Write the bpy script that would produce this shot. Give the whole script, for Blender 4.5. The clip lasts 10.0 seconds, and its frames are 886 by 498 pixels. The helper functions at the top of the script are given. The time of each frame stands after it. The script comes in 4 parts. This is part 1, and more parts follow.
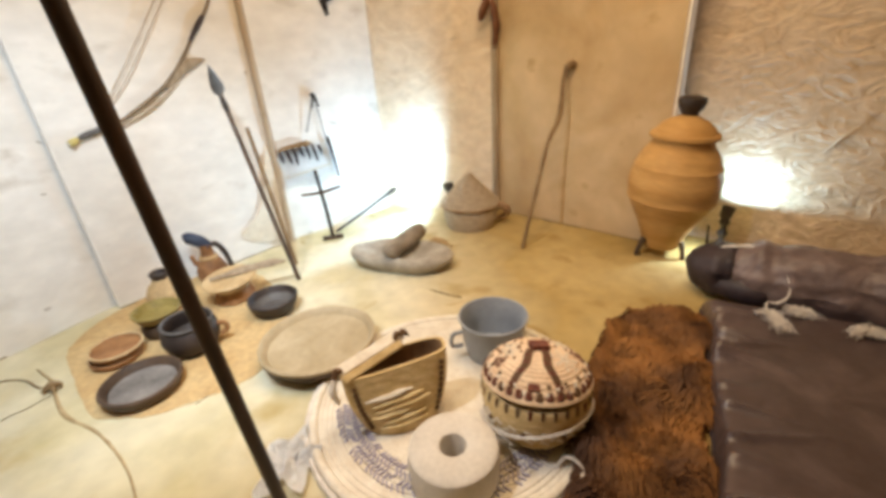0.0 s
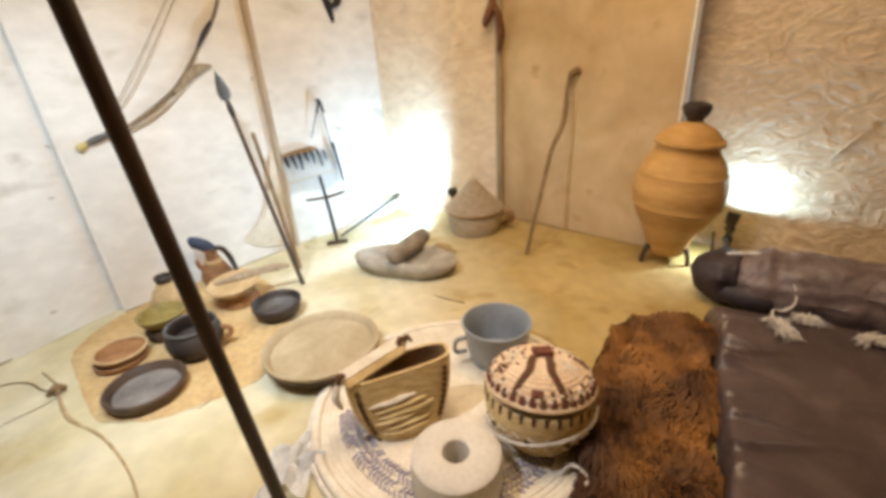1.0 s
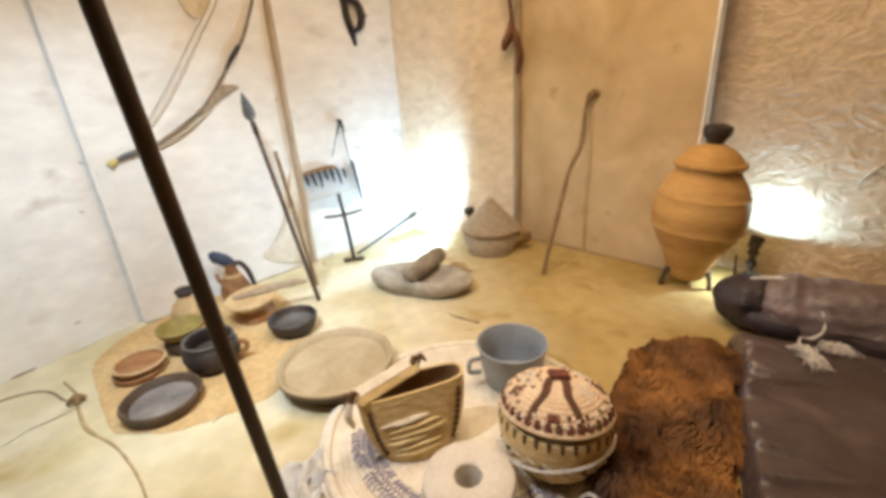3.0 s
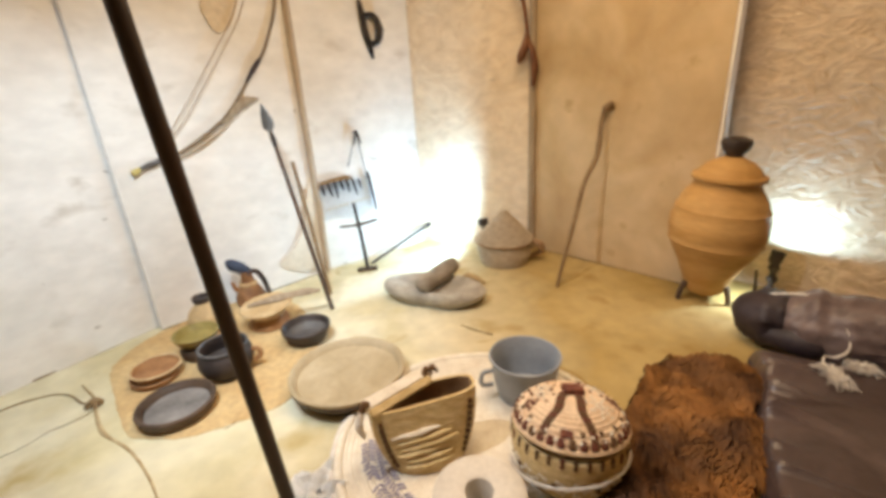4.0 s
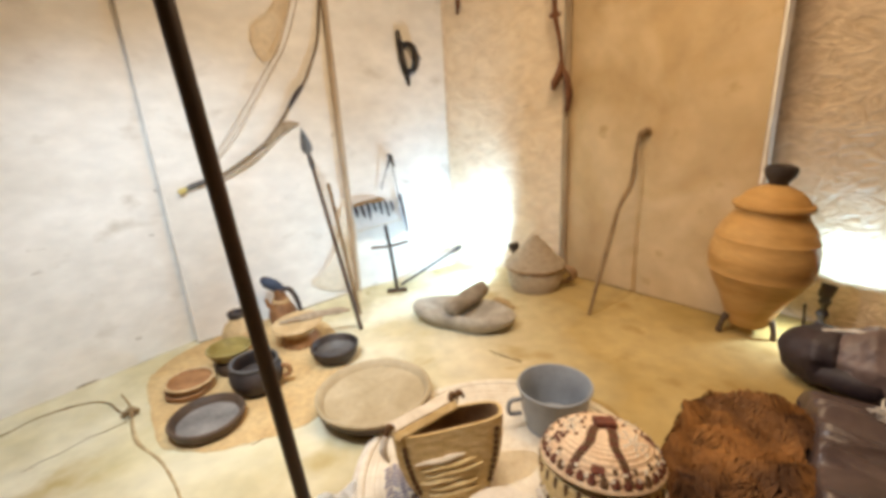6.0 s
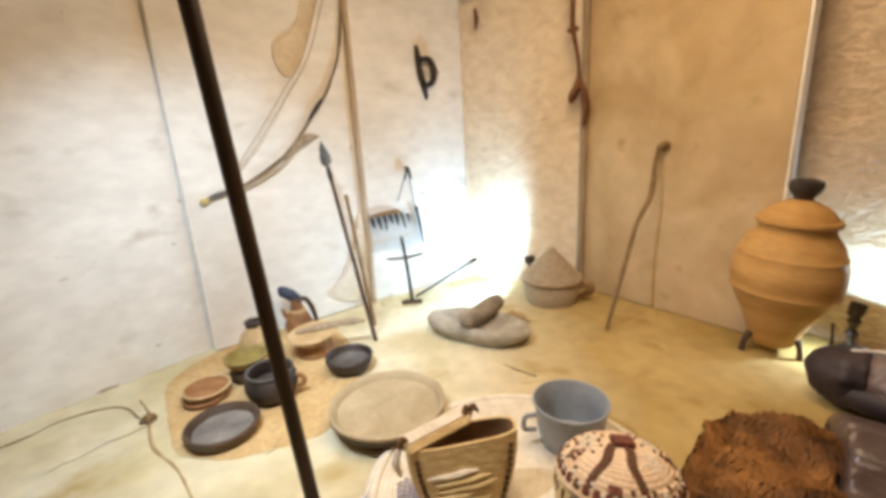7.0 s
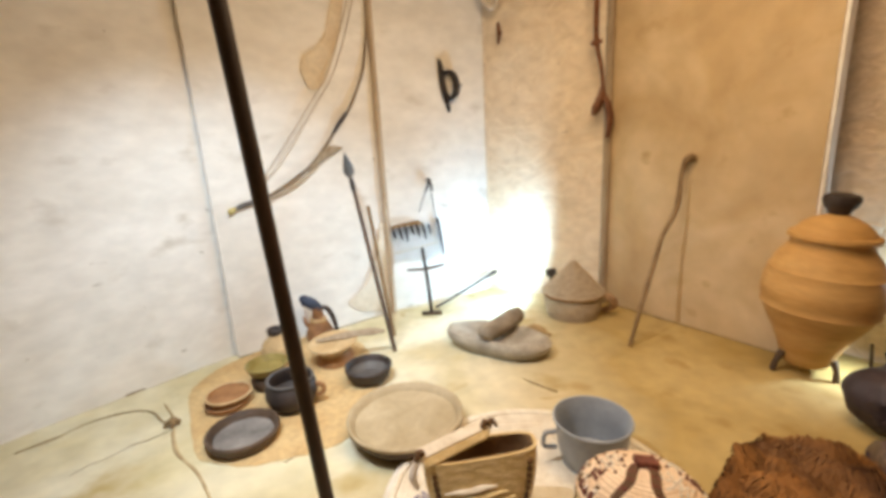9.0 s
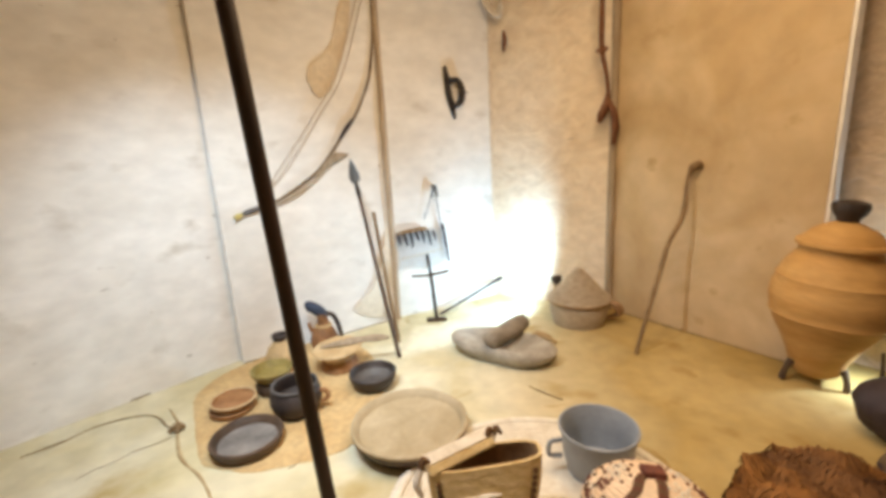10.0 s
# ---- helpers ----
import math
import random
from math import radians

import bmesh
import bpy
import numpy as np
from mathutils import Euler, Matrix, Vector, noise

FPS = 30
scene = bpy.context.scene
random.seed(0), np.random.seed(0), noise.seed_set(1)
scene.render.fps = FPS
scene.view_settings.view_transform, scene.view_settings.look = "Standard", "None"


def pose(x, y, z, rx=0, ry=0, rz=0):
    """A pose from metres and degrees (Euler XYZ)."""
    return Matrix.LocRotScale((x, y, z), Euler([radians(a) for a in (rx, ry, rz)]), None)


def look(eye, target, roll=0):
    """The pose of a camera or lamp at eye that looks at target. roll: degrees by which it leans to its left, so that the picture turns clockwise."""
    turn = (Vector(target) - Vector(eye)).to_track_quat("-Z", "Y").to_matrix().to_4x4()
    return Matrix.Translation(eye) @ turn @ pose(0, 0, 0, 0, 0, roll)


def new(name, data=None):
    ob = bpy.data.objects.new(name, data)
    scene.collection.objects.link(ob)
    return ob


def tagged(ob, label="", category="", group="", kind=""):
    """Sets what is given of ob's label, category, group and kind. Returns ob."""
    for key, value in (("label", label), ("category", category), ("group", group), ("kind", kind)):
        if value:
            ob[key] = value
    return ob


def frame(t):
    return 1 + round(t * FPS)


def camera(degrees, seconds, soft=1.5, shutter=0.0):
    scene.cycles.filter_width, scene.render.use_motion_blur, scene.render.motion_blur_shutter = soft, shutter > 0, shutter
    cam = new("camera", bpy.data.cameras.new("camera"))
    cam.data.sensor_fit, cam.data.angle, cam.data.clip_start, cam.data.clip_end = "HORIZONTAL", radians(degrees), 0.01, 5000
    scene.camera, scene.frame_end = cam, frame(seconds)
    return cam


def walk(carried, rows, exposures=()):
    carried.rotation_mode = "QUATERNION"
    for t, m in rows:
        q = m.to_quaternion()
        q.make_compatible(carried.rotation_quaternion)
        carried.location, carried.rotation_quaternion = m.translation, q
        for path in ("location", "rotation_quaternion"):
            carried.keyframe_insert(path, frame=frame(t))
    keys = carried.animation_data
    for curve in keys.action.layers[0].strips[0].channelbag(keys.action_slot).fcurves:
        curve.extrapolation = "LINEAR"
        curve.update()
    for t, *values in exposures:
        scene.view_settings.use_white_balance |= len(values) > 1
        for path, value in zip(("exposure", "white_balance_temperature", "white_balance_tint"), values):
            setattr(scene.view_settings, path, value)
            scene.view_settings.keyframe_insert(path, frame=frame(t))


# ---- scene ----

# ---------------- camera ----------------
cam = camera(91.03, 10.0, soft=4.0)
EYE = 1.4
TURNS = [
    (0.0, 64.92, 3.61, -6.99), (0.5, 65.26, 3.60, -6.71), (1.0, 65.66, 3.57, -6.42), (1.5, 66.36, 3.55, -5.92),
    (2.0, 66.95, 3.56, -5.45), (2.5, 67.57, 3.51, -4.88), (4.0, 69.82, 3.41, -2.17), (4.5, 70.59, 3.39, -1.19),
    (5.0, 71.43, 3.36, -0.09), (5.5, 72.22, 3.32, 0.93), (7.0, 74.80, 3.15, 4.21), (7.5, 75.40, 3.14, 5.02),
    (8.0, 75.77, 3.10, 5.71), (8.5, 76.16, 3.06, 6.44), (9.0, 76.46, 3.07, 7.01), (9.5, 76.94, 3.03, 7.57),
    (10.0, 77.33, 3.02, 7.70),
]
walk(cam, [(t, pose(0, 0, EYE, rx, ry, rz)) for t, rx, ry, rz in TURNS])

# ---------------- light ----------------
world = bpy.data.worlds.new("room_air")
world.use_nodes = True
world.node_tree.nodes["Background"].inputs[0].default_value = (1.0, 0.8, 0.55, 1)
world.node_tree.nodes["Background"].inputs[1].default_value = 0.085
scene.world = world
scene.view_settings.exposure = 0.03


def spot(name, eye, target, watts, colour, degrees, blend=0.8, size=0.05):
    lamp = bpy.data.lights.new(name, "SPOT")
    lamp.energy, lamp.color, lamp.spot_size, lamp.spot_blend, lamp.shadow_soft_size = watts, colour, radians(degrees), blend, size
    ob = new(name, lamp)
    ob.matrix_world = look(eye, target)
    return ob


def area(name, eye, target, watts, colour, width, height):
    lamp = bpy.data.lights.new(name, "AREA")
    lamp.energy, lamp.color, lamp.shape, lamp.size, lamp.size_y = watts, colour, "RECTANGLE", width, height
    ob = new(name, lamp)
    ob.matrix_world = look(eye, target)
    return ob


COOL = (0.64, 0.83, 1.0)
# added fill: an unseen warm panel under the ceiling for the ambient light
area("warm_fill", (0.42, 1.72, 2.93), (0.35, 2.0, 0), 66, (1.0, 0.72, 0.44), 1.8, 1.4)
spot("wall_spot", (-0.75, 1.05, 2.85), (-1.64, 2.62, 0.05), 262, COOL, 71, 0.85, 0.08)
spot("main_spot", (-1.25, 1.00, 2.85), (0.05, 2.10, 0), 172, (0.95, 0.95, 0.99), 76, 0.7, 0.04)
# the two small floor spotlights that graze the walls
spot("corner_floor_spot", (0.29, 3.50, 0.35), (-0.61, 3.94, 0.52), 58, (0.46, 0.74, 1.0), 176, 0.4, 0.06)
# added lamp with no fixture of its own, brightens the floor beside the jar
spot("jar_floor_glow", (1.99, 2.41, 0.25), (1.90, 2.44, 0.0), 20, (0.66, 0.84, 1.0), 140, 1.0, 0.03)
spot("jar_floor_spot", (2.15, 2.425, 0.375), (2.29, 2.505, 0.72), 15, (0.46, 0.75, 1.0), 174, 0.15, 0.03)


# ---------------- materials ----------------
def mat(name, a, b, scale=6.0, rough=0.8, bump=0.15, fine=60.0, metal=0.0, distortion=0.0, stretch=(1, 1, 1), low=0.35, high=0.65, stain=None, spots=0.5, relief=0.02, across=None, pits=None):
    """Two colours mixed by a broad noise, darkened by a fine one, with fine relief."""
    m = bpy.data.materials.new(name)
    m.use_nodes = True
    t = m.node_tree
    n, l = t.nodes, t.links
    bsdf = n["Principled BSDF"]
    co = n.new("ShaderNodeTexCoord")
    mp = n.new("ShaderNodeMapping")
    mp.inputs["Scale"].default_value = stretch
    l.new(co.outputs["Object"], mp.inputs[0])
    n1 = n.new("ShaderNodeTexNoise")
    n1.inputs["Scale"].default_value, n1.inputs["Detail"].default_value, n1.inputs["Distortion"].default_value = scale, 5, distortion
    l.new(mp.outputs[0], n1.inputs["Vector"])
    ramp = n.new("ShaderNodeValToRGB")
    ramp.color_ramp.elements[0].position, ramp.color_ramp.elements[1].position = low, high
    ramp.color_ramp.elements[0].color, ramp.color_ramp.elements[1].color = (*a, 1), (*b, 1)
    l.new(n1.outputs[0], ramp.inputs[0])
    n2 = n.new("ShaderNodeTexNoise")
    n2.inputs["Scale"].default_value, n2.inputs["Detail"].default_value = fine, 6
    l.new(mp.outputs[0], n2.inputs["Vector"])
    grain = n.new("ShaderNodeMapRange")
    grain.inputs[1].default_value, grain.inputs[2].default_value, grain.inputs[3].default_value, grain.inputs[4].default_value = 0.3, 0.7, 1 - spots * 0.4, 1.08
    l.new(n2.outputs[0], grain.inputs[0])
    mix = n.new("ShaderNodeMix")
    mix.data_type, mix.blend_type = "RGBA", "MULTIPLY"
    mix.inputs[0].default_value = 1.0
    l.new(ramp.outputs[0], mix.inputs[6])
    l.new(grain.outputs[0], mix.inputs[7])
    colour = mix.outputs[2]
    if stain:
        n3 = n.new("ShaderNodeTexNoise")
        n3.inputs["Scale"].default_value, n3.inputs["Detail"].default_value = stain[3], 4
        l.new(mp.outputs[0], n3.inputs["Vector"])
        r3 = n.new("ShaderNodeMapRange")
        r3.inputs[1].default_value, r3.inputs[2].default_value = stain[4], stain[4] + 0.13
        l.new(n3.outputs[0], r3.inputs[0])
        m3 = n.new("ShaderNodeMix")
        m3.data_type = "RGBA"
        l.new(r3.outputs[0], m3.inputs[0])
        l.new(colour, m3.inputs[6])
        m3.inputs[7].default_value = (*stain[:3], 1)
        colour = m3.outputs[2]
    if across:
        sep = n.new("ShaderNodeSeparateXYZ")
        l.new(co.outputs["Object"], sep.inputs[0])
        wave = n.new("ShaderNodeMath")
        wave.operation = "MULTIPLY_ADD"
        wave.inputs[1].default_value = 1.6
        l.new(n1.outputs[0], wave.inputs[0])
        l.new(sep.outputs[0], wave.inputs[2])
        r4 = n.new("ShaderNodeMapRange")
        r4.inputs[1].default_value, r4.inputs[2].default_value = across[3], across[4]
        l.new(wave.outputs[0], r4.inputs[0])
        m4 = n.new("ShaderNodeMix")
        m4.data_type, m4.blend_type = "RGBA", "MULTIPLY"
        l.new(r4.outputs[0], m4.inputs[0])
        l.new(colour, m4.inputs[6])
        m4.inputs[7].default_value = (*across[:3], 1)
        colour = m4.outputs[2]
    if pits:
        n5 = n.new("ShaderNodeTexNoise")
        n5.inputs["Scale"].default_value, n5.inputs["Detail"].default_value, n5.inputs["Distortion"].default_value = pits[3], 2, 0.6
        mp5 = n.new("ShaderNodeMapping")
        mp5.inputs["Location"].default_value, mp5.inputs["Scale"].default_value = (3.1, 7.7, 1.3), (0.7, 0.7, 1.4)
        l.new(co.outputs["Object"], mp5.inputs[0])
        l.new(mp5.outputs[0], n5.inputs["Vector"])
        r5 = n.new("ShaderNodeMapRange")
        r5.inputs[1].default_value, r5.inputs[2].default_value, r5.inputs[4].default_value = pits[4], pits[4] + 0.05, 0.75
        l.new(n5.outputs[0], r5.inputs[0])
        m5 = n.new("ShaderNodeMix")
        m5.data_type = "RGBA"
        l.new(r5.outputs[0], m5.inputs[0])
        l.new(colour, m5.inputs[6])
        m5.inputs[7].default_value = (*pits[:3], 1)
        colour = m5.outputs[2]
    l.new(colour, bsdf.inputs["Base Color"])
    bsdf.inputs["Roughness"].default_value, bsdf.inputs["Metallic"].default_value = rough, metal
    if bump:
        add = n.new("ShaderNodeMath")
        add.operation = "MULTIPLY_ADD"
        add.inputs[1].default_value = 0.35
        l.new(n2.outputs[0], add.inputs[0])
        l.new(n1.outputs[0], add.inputs[2])
        bp = n.new("ShaderNodeBump")
        bp.inputs["Strength"].default_value, bp.inputs["Distance"].default_value = bump, relief
        l.new(add.outputs[0], bp.inputs["Height"])
        l.new(bp.outputs[0], bsdf.inputs["Normal"])
    return m


PLASTER = mat("plaster", (0.73, 0.70, 0.65), (0.80, 0.775, 0.735), 1.6, 0.8, 0.38, 9, distortion=0.8, stretch=(0.8, 0.8, 1.5), stain=(0.60, 0.56, 0.50, 4.0, 0.62), spots=0.16, pits=(0.40, 0.36, 0.31, 11.0, 0.73))
ROUGH = mat("rough_plaster", (0.57, 0.43, 0.28), (0.70, 0.56, 0.40), 6.0, 0.42, 0.5, 14, distortion=2.8, stretch=(1, 1, 1.7), spots=0.25, relief=0.055)
# near-white so that the panel's end face looks lit by the jar lamp
EDGE = mat("lamplit_white_edge", (0.82, 0.78, 0.71), (0.90, 0.88, 0.84), 7.0, 0.7, 0.5, 25, distortion=1.0, stretch=(1, 1, 0.5), spots=0.3)
NICHE = mat("pale_swirled_plaster", (0.68, 0.56, 0.41), (0.79, 0.68, 0.53), 4.0, 0.65, 0.3, 10, distortion=2.2, stretch=(1, 1, 1.5), stain=(0.56, 0.45, 0.31, 5.0, 0.66), spots=0.2, relief=0.045, pits=(0.42, 0.34, 0.25, 13.0, 0.74))
CLAYWALL = mat("smooth_clay_plaster", (0.475, 0.34, 0.178), (0.60, 0.46, 0.28), 1.7, 0.75, 0.25, 7, distortion=0.7, stain=(0.40, 0.28, 0.14, 5.0, 0.64), spots=0.2)
# olive towards the right; the cream also holds some of the spot's brightness
EARTH = mat("beaten_earth", (0.52, 0.445, 0.245), (0.71, 0.66, 0.50), 1.3, 0.9, 0.25, 9, distortion=0.5, stain=(0.44, 0.34, 0.15, 2.4, 0.58), spots=0.3, pits=(0.40, 0.29, 0.12, 5.0, 0.69), across=(0.68, 0.54, 0.29, 0.85, 1.55))
MATTAN = mat("orange_clay", (0.49, 0.31, 0.125), (0.59, 0.42, 0.205), 3.0, 0.85, 0.3, 30)
CRACK = mat("dark_crack", (0.12, 0.08, 0.03), (0.22, 0.15, 0.06), 20, 0.95, 0.2)
POLE = mat("dark_stained_wood", (0.024, 0.013, 0.010), (0.052, 0.028, 0.020), 5, 0.5, 0.15, 80, stretch=(6, 6, 0.6))
PALEWOOD = mat("weathered_pale_wood", (0.28, 0.21, 0.135), (0.41, 0.325, 0.225), 8, 0.75, 0.3, 60, stretch=(4, 4, 0.5))
STICKWOOD = mat("brown_stick_wood", (0.165, 0.10, 0.043), (0.285, 0.185, 0.082), 10, 0.7, 0.3, 60, stretch=(4, 4, 0.6))
DARKWOOD = mat("dark_wood", (0.05, 0.03, 0.018), (0.10, 0.06, 0.035), 8, 0.6, 0.25, 60)
IRON = mat("black_iron", (0.02, 0.018, 0.018), (0.06, 0.05, 0.045), 12, 0.55, 0.3, 90, metal=0.6)
STEEL = mat("spear_steel", (0.09, 0.09, 0.088), (0.19, 0.185, 0.175), 12, 0.5, 0.2, 90, metal=0.6)
CLAY = mat("ochre_fired_clay", (0.41, 0.215, 0.055), (0.53, 0.31, 0.105), 2.2, 0.75, 0.15, 14, stretch=(1, 1, 4), spots=0.25)
LIMEDWOOD = mat("limed_wood", (0.42, 0.33, 0.23), (0.55, 0.45, 0.33), 8, 0.75, 0.3, 60, stretch=(4, 4, 0.5))
BOWWOOD = mat("split_bow_wood", (0.15, 0.105, 0.06), (0.28, 0.205, 0.125), 9, 0.7, 0.3, 60)
PAPER = mat("crumpled_paper", (0.78, 0.78, 0.77), (0.86, 0.86, 0.85), 6, 0.8, 0.2, 40, spots=0.1)
TWINE = mat("tan_twine", (0.36, 0.25, 0.12), (0.52, 0.39, 0.21), 14, 0.9, 0.5, 70)
VIOLET = mat("blue_violet_straw", (0.31, 0.29, 0.41), (0.47, 0.44, 0.54), 30, 0.8, 0.3, 90)
REDCLAY = mat("red_clay", (0.24, 0.105, 0.035), (0.36, 0.18, 0.07), 9, 0.7, 0.25, 50)
BLACKCLAY = mat("black_burnished_clay", (0.022, 0.015, 0.013), (0.050, 0.034, 0.028), 9, 0.6, 0.25, 60)
GREYCLAY = mat("ash_grey_inside", (0.060, 0.055, 0.054), (0.125, 0.115, 0.108), 9, 0.6, 0.2, 60)
ASH = mat("pale_ash_inside", (0.12, 0.108, 0.098), (0.235, 0.215, 0.195), 7, 0.6, 0.2, 60)
JUGCLAY = mat("smoky_brown_clay", (0.17, 0.075, 0.028), (0.32, 0.16, 0.065), 14, 0.65, 0.3, 50)
OLIVE = mat("olive_glaze", (0.22, 0.165, 0.04), (0.32, 0.25, 0.08), 8, 0.5, 0.15, 50)
TANCLAY = mat("tan_clay", (0.48, 0.33, 0.16), (0.60, 0.44, 0.24), 8, 0.75, 0.2, 50)
DISHWOOD = mat("cream_carved_wood", (0.345, 0.27, 0.155), (0.445, 0.36, 0.23), 4, 0.7, 0.2, 30, distortion=1.0, spots=0.15)
STONE = mat("grey_grindstone", (0.20, 0.17, 0.13), (0.33, 0.285, 0.225), 12, 0.85, 0.5, 70)
QUERNSTONE = mat("worn_quern_stone", (0.29, 0.26, 0.21), (0.45, 0.41, 0.345), 8, 0.85, 0.45, 60)
PALESTONE = mat("pale_grindstone", (0.57, 0.525, 0.455), (0.67, 0.63, 0.56), 5, 0.85, 0.25, 60, spots=0.15)
BUCKET = mat("blue_grey_enamel", (0.22, 0.245, 0.28), (0.30, 0.33, 0.37), 4, 0.36, 0.04, 40, spots=0.12)
STRAW = mat("straw_coil", (0.56, 0.40, 0.17), (0.70, 0.54, 0.28), 18, 0.75, 0.4, 90, stretch=(1, 1, 3))
PALESTRAW = mat("pale_straw", (0.68, 0.61, 0.49), (0.80, 0.75, 0.64), 18, 0.75, 0.3, 90, spots=0.25)
PINKSTRAW = mat("pink_straw", (0.66, 0.47, 0.30), (0.76, 0.60, 0.42), 18, 0.75, 0.4, 90)
GOLDSTRAW = mat("golden_straw", (0.66, 0.49, 0.22), (0.80, 0.65, 0.36), 18, 0.75, 0.3, 90, spots=0.3)
DARKSTITCH = mat("dark_red_stitch", (0.10, 0.025, 0.015), (0.20, 0.06, 0.03), 30, 0.8, 0.3, 90)
BROWNSTITCH = mat("brown_stitch", (0.09, 0.045, 0.02), (0.16, 0.08, 0.03), 30, 0.8, 0.3, 90)
LIDGREY = mat("grey_beige_basketry", (0.40, 0.325, 0.225), (0.52, 0.43, 0.315), 20, 0.8, 0.5, 80, stretch=(1, 1, 4))
SACK = mat("scuffed_brown_leather", (0.108, 0.077, 0.075), (0.188, 0.139, 0.132), 7, 0.45, 0.5, 30, distortion=1.2, spots=0.4)
LEATHER = mat("dark_brown_leather", (0.066, 0.045, 0.042), (0.110, 0.078, 0.073), 4, 0.33, 0.25, 30, distortion=1.0, spots=0.3)
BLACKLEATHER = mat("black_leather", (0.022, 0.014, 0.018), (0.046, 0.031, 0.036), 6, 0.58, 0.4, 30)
BAGLEATHER = mat("tan_leather", (0.26, 0.15, 0.07), (0.40, 0.25, 0.13), 9, 0.7, 0.35, 50)
REDLEATHER = mat("red_brown_leather", (0.11, 0.04, 0.018), (0.20, 0.08, 0.035), 9, 0.6, 0.35, 50)
WHITECORD = mat("white_cord", (0.66, 0.60, 0.52), (0.80, 0.76, 0.70), 20, 0.9, 0.4, 90)
FUR = mat("brown_fleece", (0.060, 0.023, 0.007), (0.32, 0.135, 0.028), 3.2, 0.8, 0.0, 40, low=0.36, high=0.62)
BLUECAP = mat("blue_cloth", (0.022, 0.032, 0.060), (0.05, 0.07, 0.12), 14, 0.8, 0.3, 70)
YELLOWTIP = mat("yellow_binding", (0.50, 0.40, 0.12), (0.62, 0.52, 0.22), 14, 0.7, 0.3, 70)


# ---------------- building helpers ----------------
def finish(bm, name, material, smooth=True, angle=40):
    bmesh.ops.recalc_face_normals(bm, faces=bm.faces)
    me = bpy.data.meshes.new(name)
    bm.to_mesh(me)
    bm.free()
    me.materials.append(material)
    if smooth:
        me.polygons.foreach_set("use_smooth", [True] * len(me.polygons))
        me.set_sharp_from_angle(angle=radians(angle))
    return me


def part(name, bm, material, parent, label="", smooth=True, at=None):
    ob = new(name, finish(bm, name, material, smooth))
    ob.parent = parent
    if at is not None:
        ob.matrix_basis = at
    return tagged(ob, label)


def thing(name, m, label, category, group=""):
    ob = new(name)
    ob.empty_display_size = 0.1
    ob.matrix_basis = m
    return tagged(ob, label, category, group)


def solid(name, bm, material, m, label, category, kind="", smooth=True, group=""):
    ob = new(name, finish(bm, name, material, smooth))
    ob.matrix_basis = m
    return tagged(ob, label, category, group, kind)


def lathe(profile, seg=48, wobble=0.0, seed=0.0, closed=False):
    """Turns (radius, height) pairs round z; wobble makes it look hand made."""
    bm = bmesh.new()
    rings = []
    for r, z in profile:
        if r < 1e-5:
            rings.append([bm.verts.new((0, 0, z))])
            continue
        ring = []
        for i in range(seg):
            a = 2 * math.pi * i / seg
            k = 1 + wobble * noise.noise((2 * math.cos(a) + seed, 2 * math.sin(a), z * 6 + seed))
            ring.append(bm.verts.new((r * k * math.cos(a), r * k * math.sin(a), z + wobble * 0.25 * r * noise.noise((math.cos(a), math.sin(a) + seed, 5)))))
        rings.append(ring)
    pairs = list(zip(rings, rings[1:]))
    if closed:
        pairs.append((rings[-1], rings[0]))
    for a, b in pairs:
        for i in range(seg):
            j = (i + 1) % seg
            if len(a) == 1 and len(b) > 1:
                bm.faces.new((a[0], b[i], b[j]))
            elif len(b) == 1 and len(a) > 1:
                bm.faces.new((a[i], a[j], b[0]))
            elif len(a) > 1:
                bm.faces.new((a[i], a[j], b[j], b[i]))
    return bm


def spline(points, n=8):
    pts = [Vector(p) for p in points]
    if len(pts) < 3:
        return [pts[0].lerp(pts[1], i / n) for i in range(n + 1)]
    ext = [2 * pts[0] - pts[1]] + pts + [2 * pts[-1] - pts[-2]]
    out = []
    for i in range(1, len(ext) - 2):
        p0, p1, p2, p3 = ext[i - 1:i + 3]
        for k in range(n):
            t = k / n
            out.append(0.5 * ((2 * p1) + (p2 - p0) * t + (2 * p0 - 5 * p1 + 4 * p2 - p3) * t * t + (3 * p1 - p0 - 3 * p2 + p3) * t ** 3))
    out.append(pts[-1])
    return out


def tube(points, radii, seg=10, n=8, rough=0.0, bm=None, flat=1.0, loop=False):
    """A round rod through the points; radii: one, or one for each end, or one for each point."""
    own = bm if bm is not None else bmesh.new()
    line = spline(points, n)
    radii = [radii] if isinstance(radii, (int, float)) else list(radii)
    last, rings = None, []
    for i, p in enumerate(line):
        f = i / (len(line) - 1) * (len(radii) - 1)
        k = min(int(f), max(len(radii) - 2, 0))
        r = radii[0] if len(radii) == 1 else radii[k] + (radii[k + 1] - radii[k]) * (f - k)
        r *= 1 + rough * noise.noise(p * 9)
        d = (line[min(i + 1, len(line) - 1)] - line[max(i - 1, 0)]).normalized()
        if last is None:
            side = d.orthogonal().normalized()
        else:
            side = (last - d * last.dot(d)).normalized()
        last = side
        up = d.cross(side)
        rings.append([own.verts.new(p + side * r * math.cos(2 * math.pi * j / seg) + up * r * flat * math.sin(2 * math.pi * j / seg)) for j in range(seg)])
    for a, b in zip(rings, rings[1:]):
        for j in range(seg):
            own.faces.new((a[j], a[(j + 1) % seg], b[(j + 1) % seg], b[j]))
    own.faces.new(rings[0][::-1])
    own.faces.new(rings[-1])
    return own


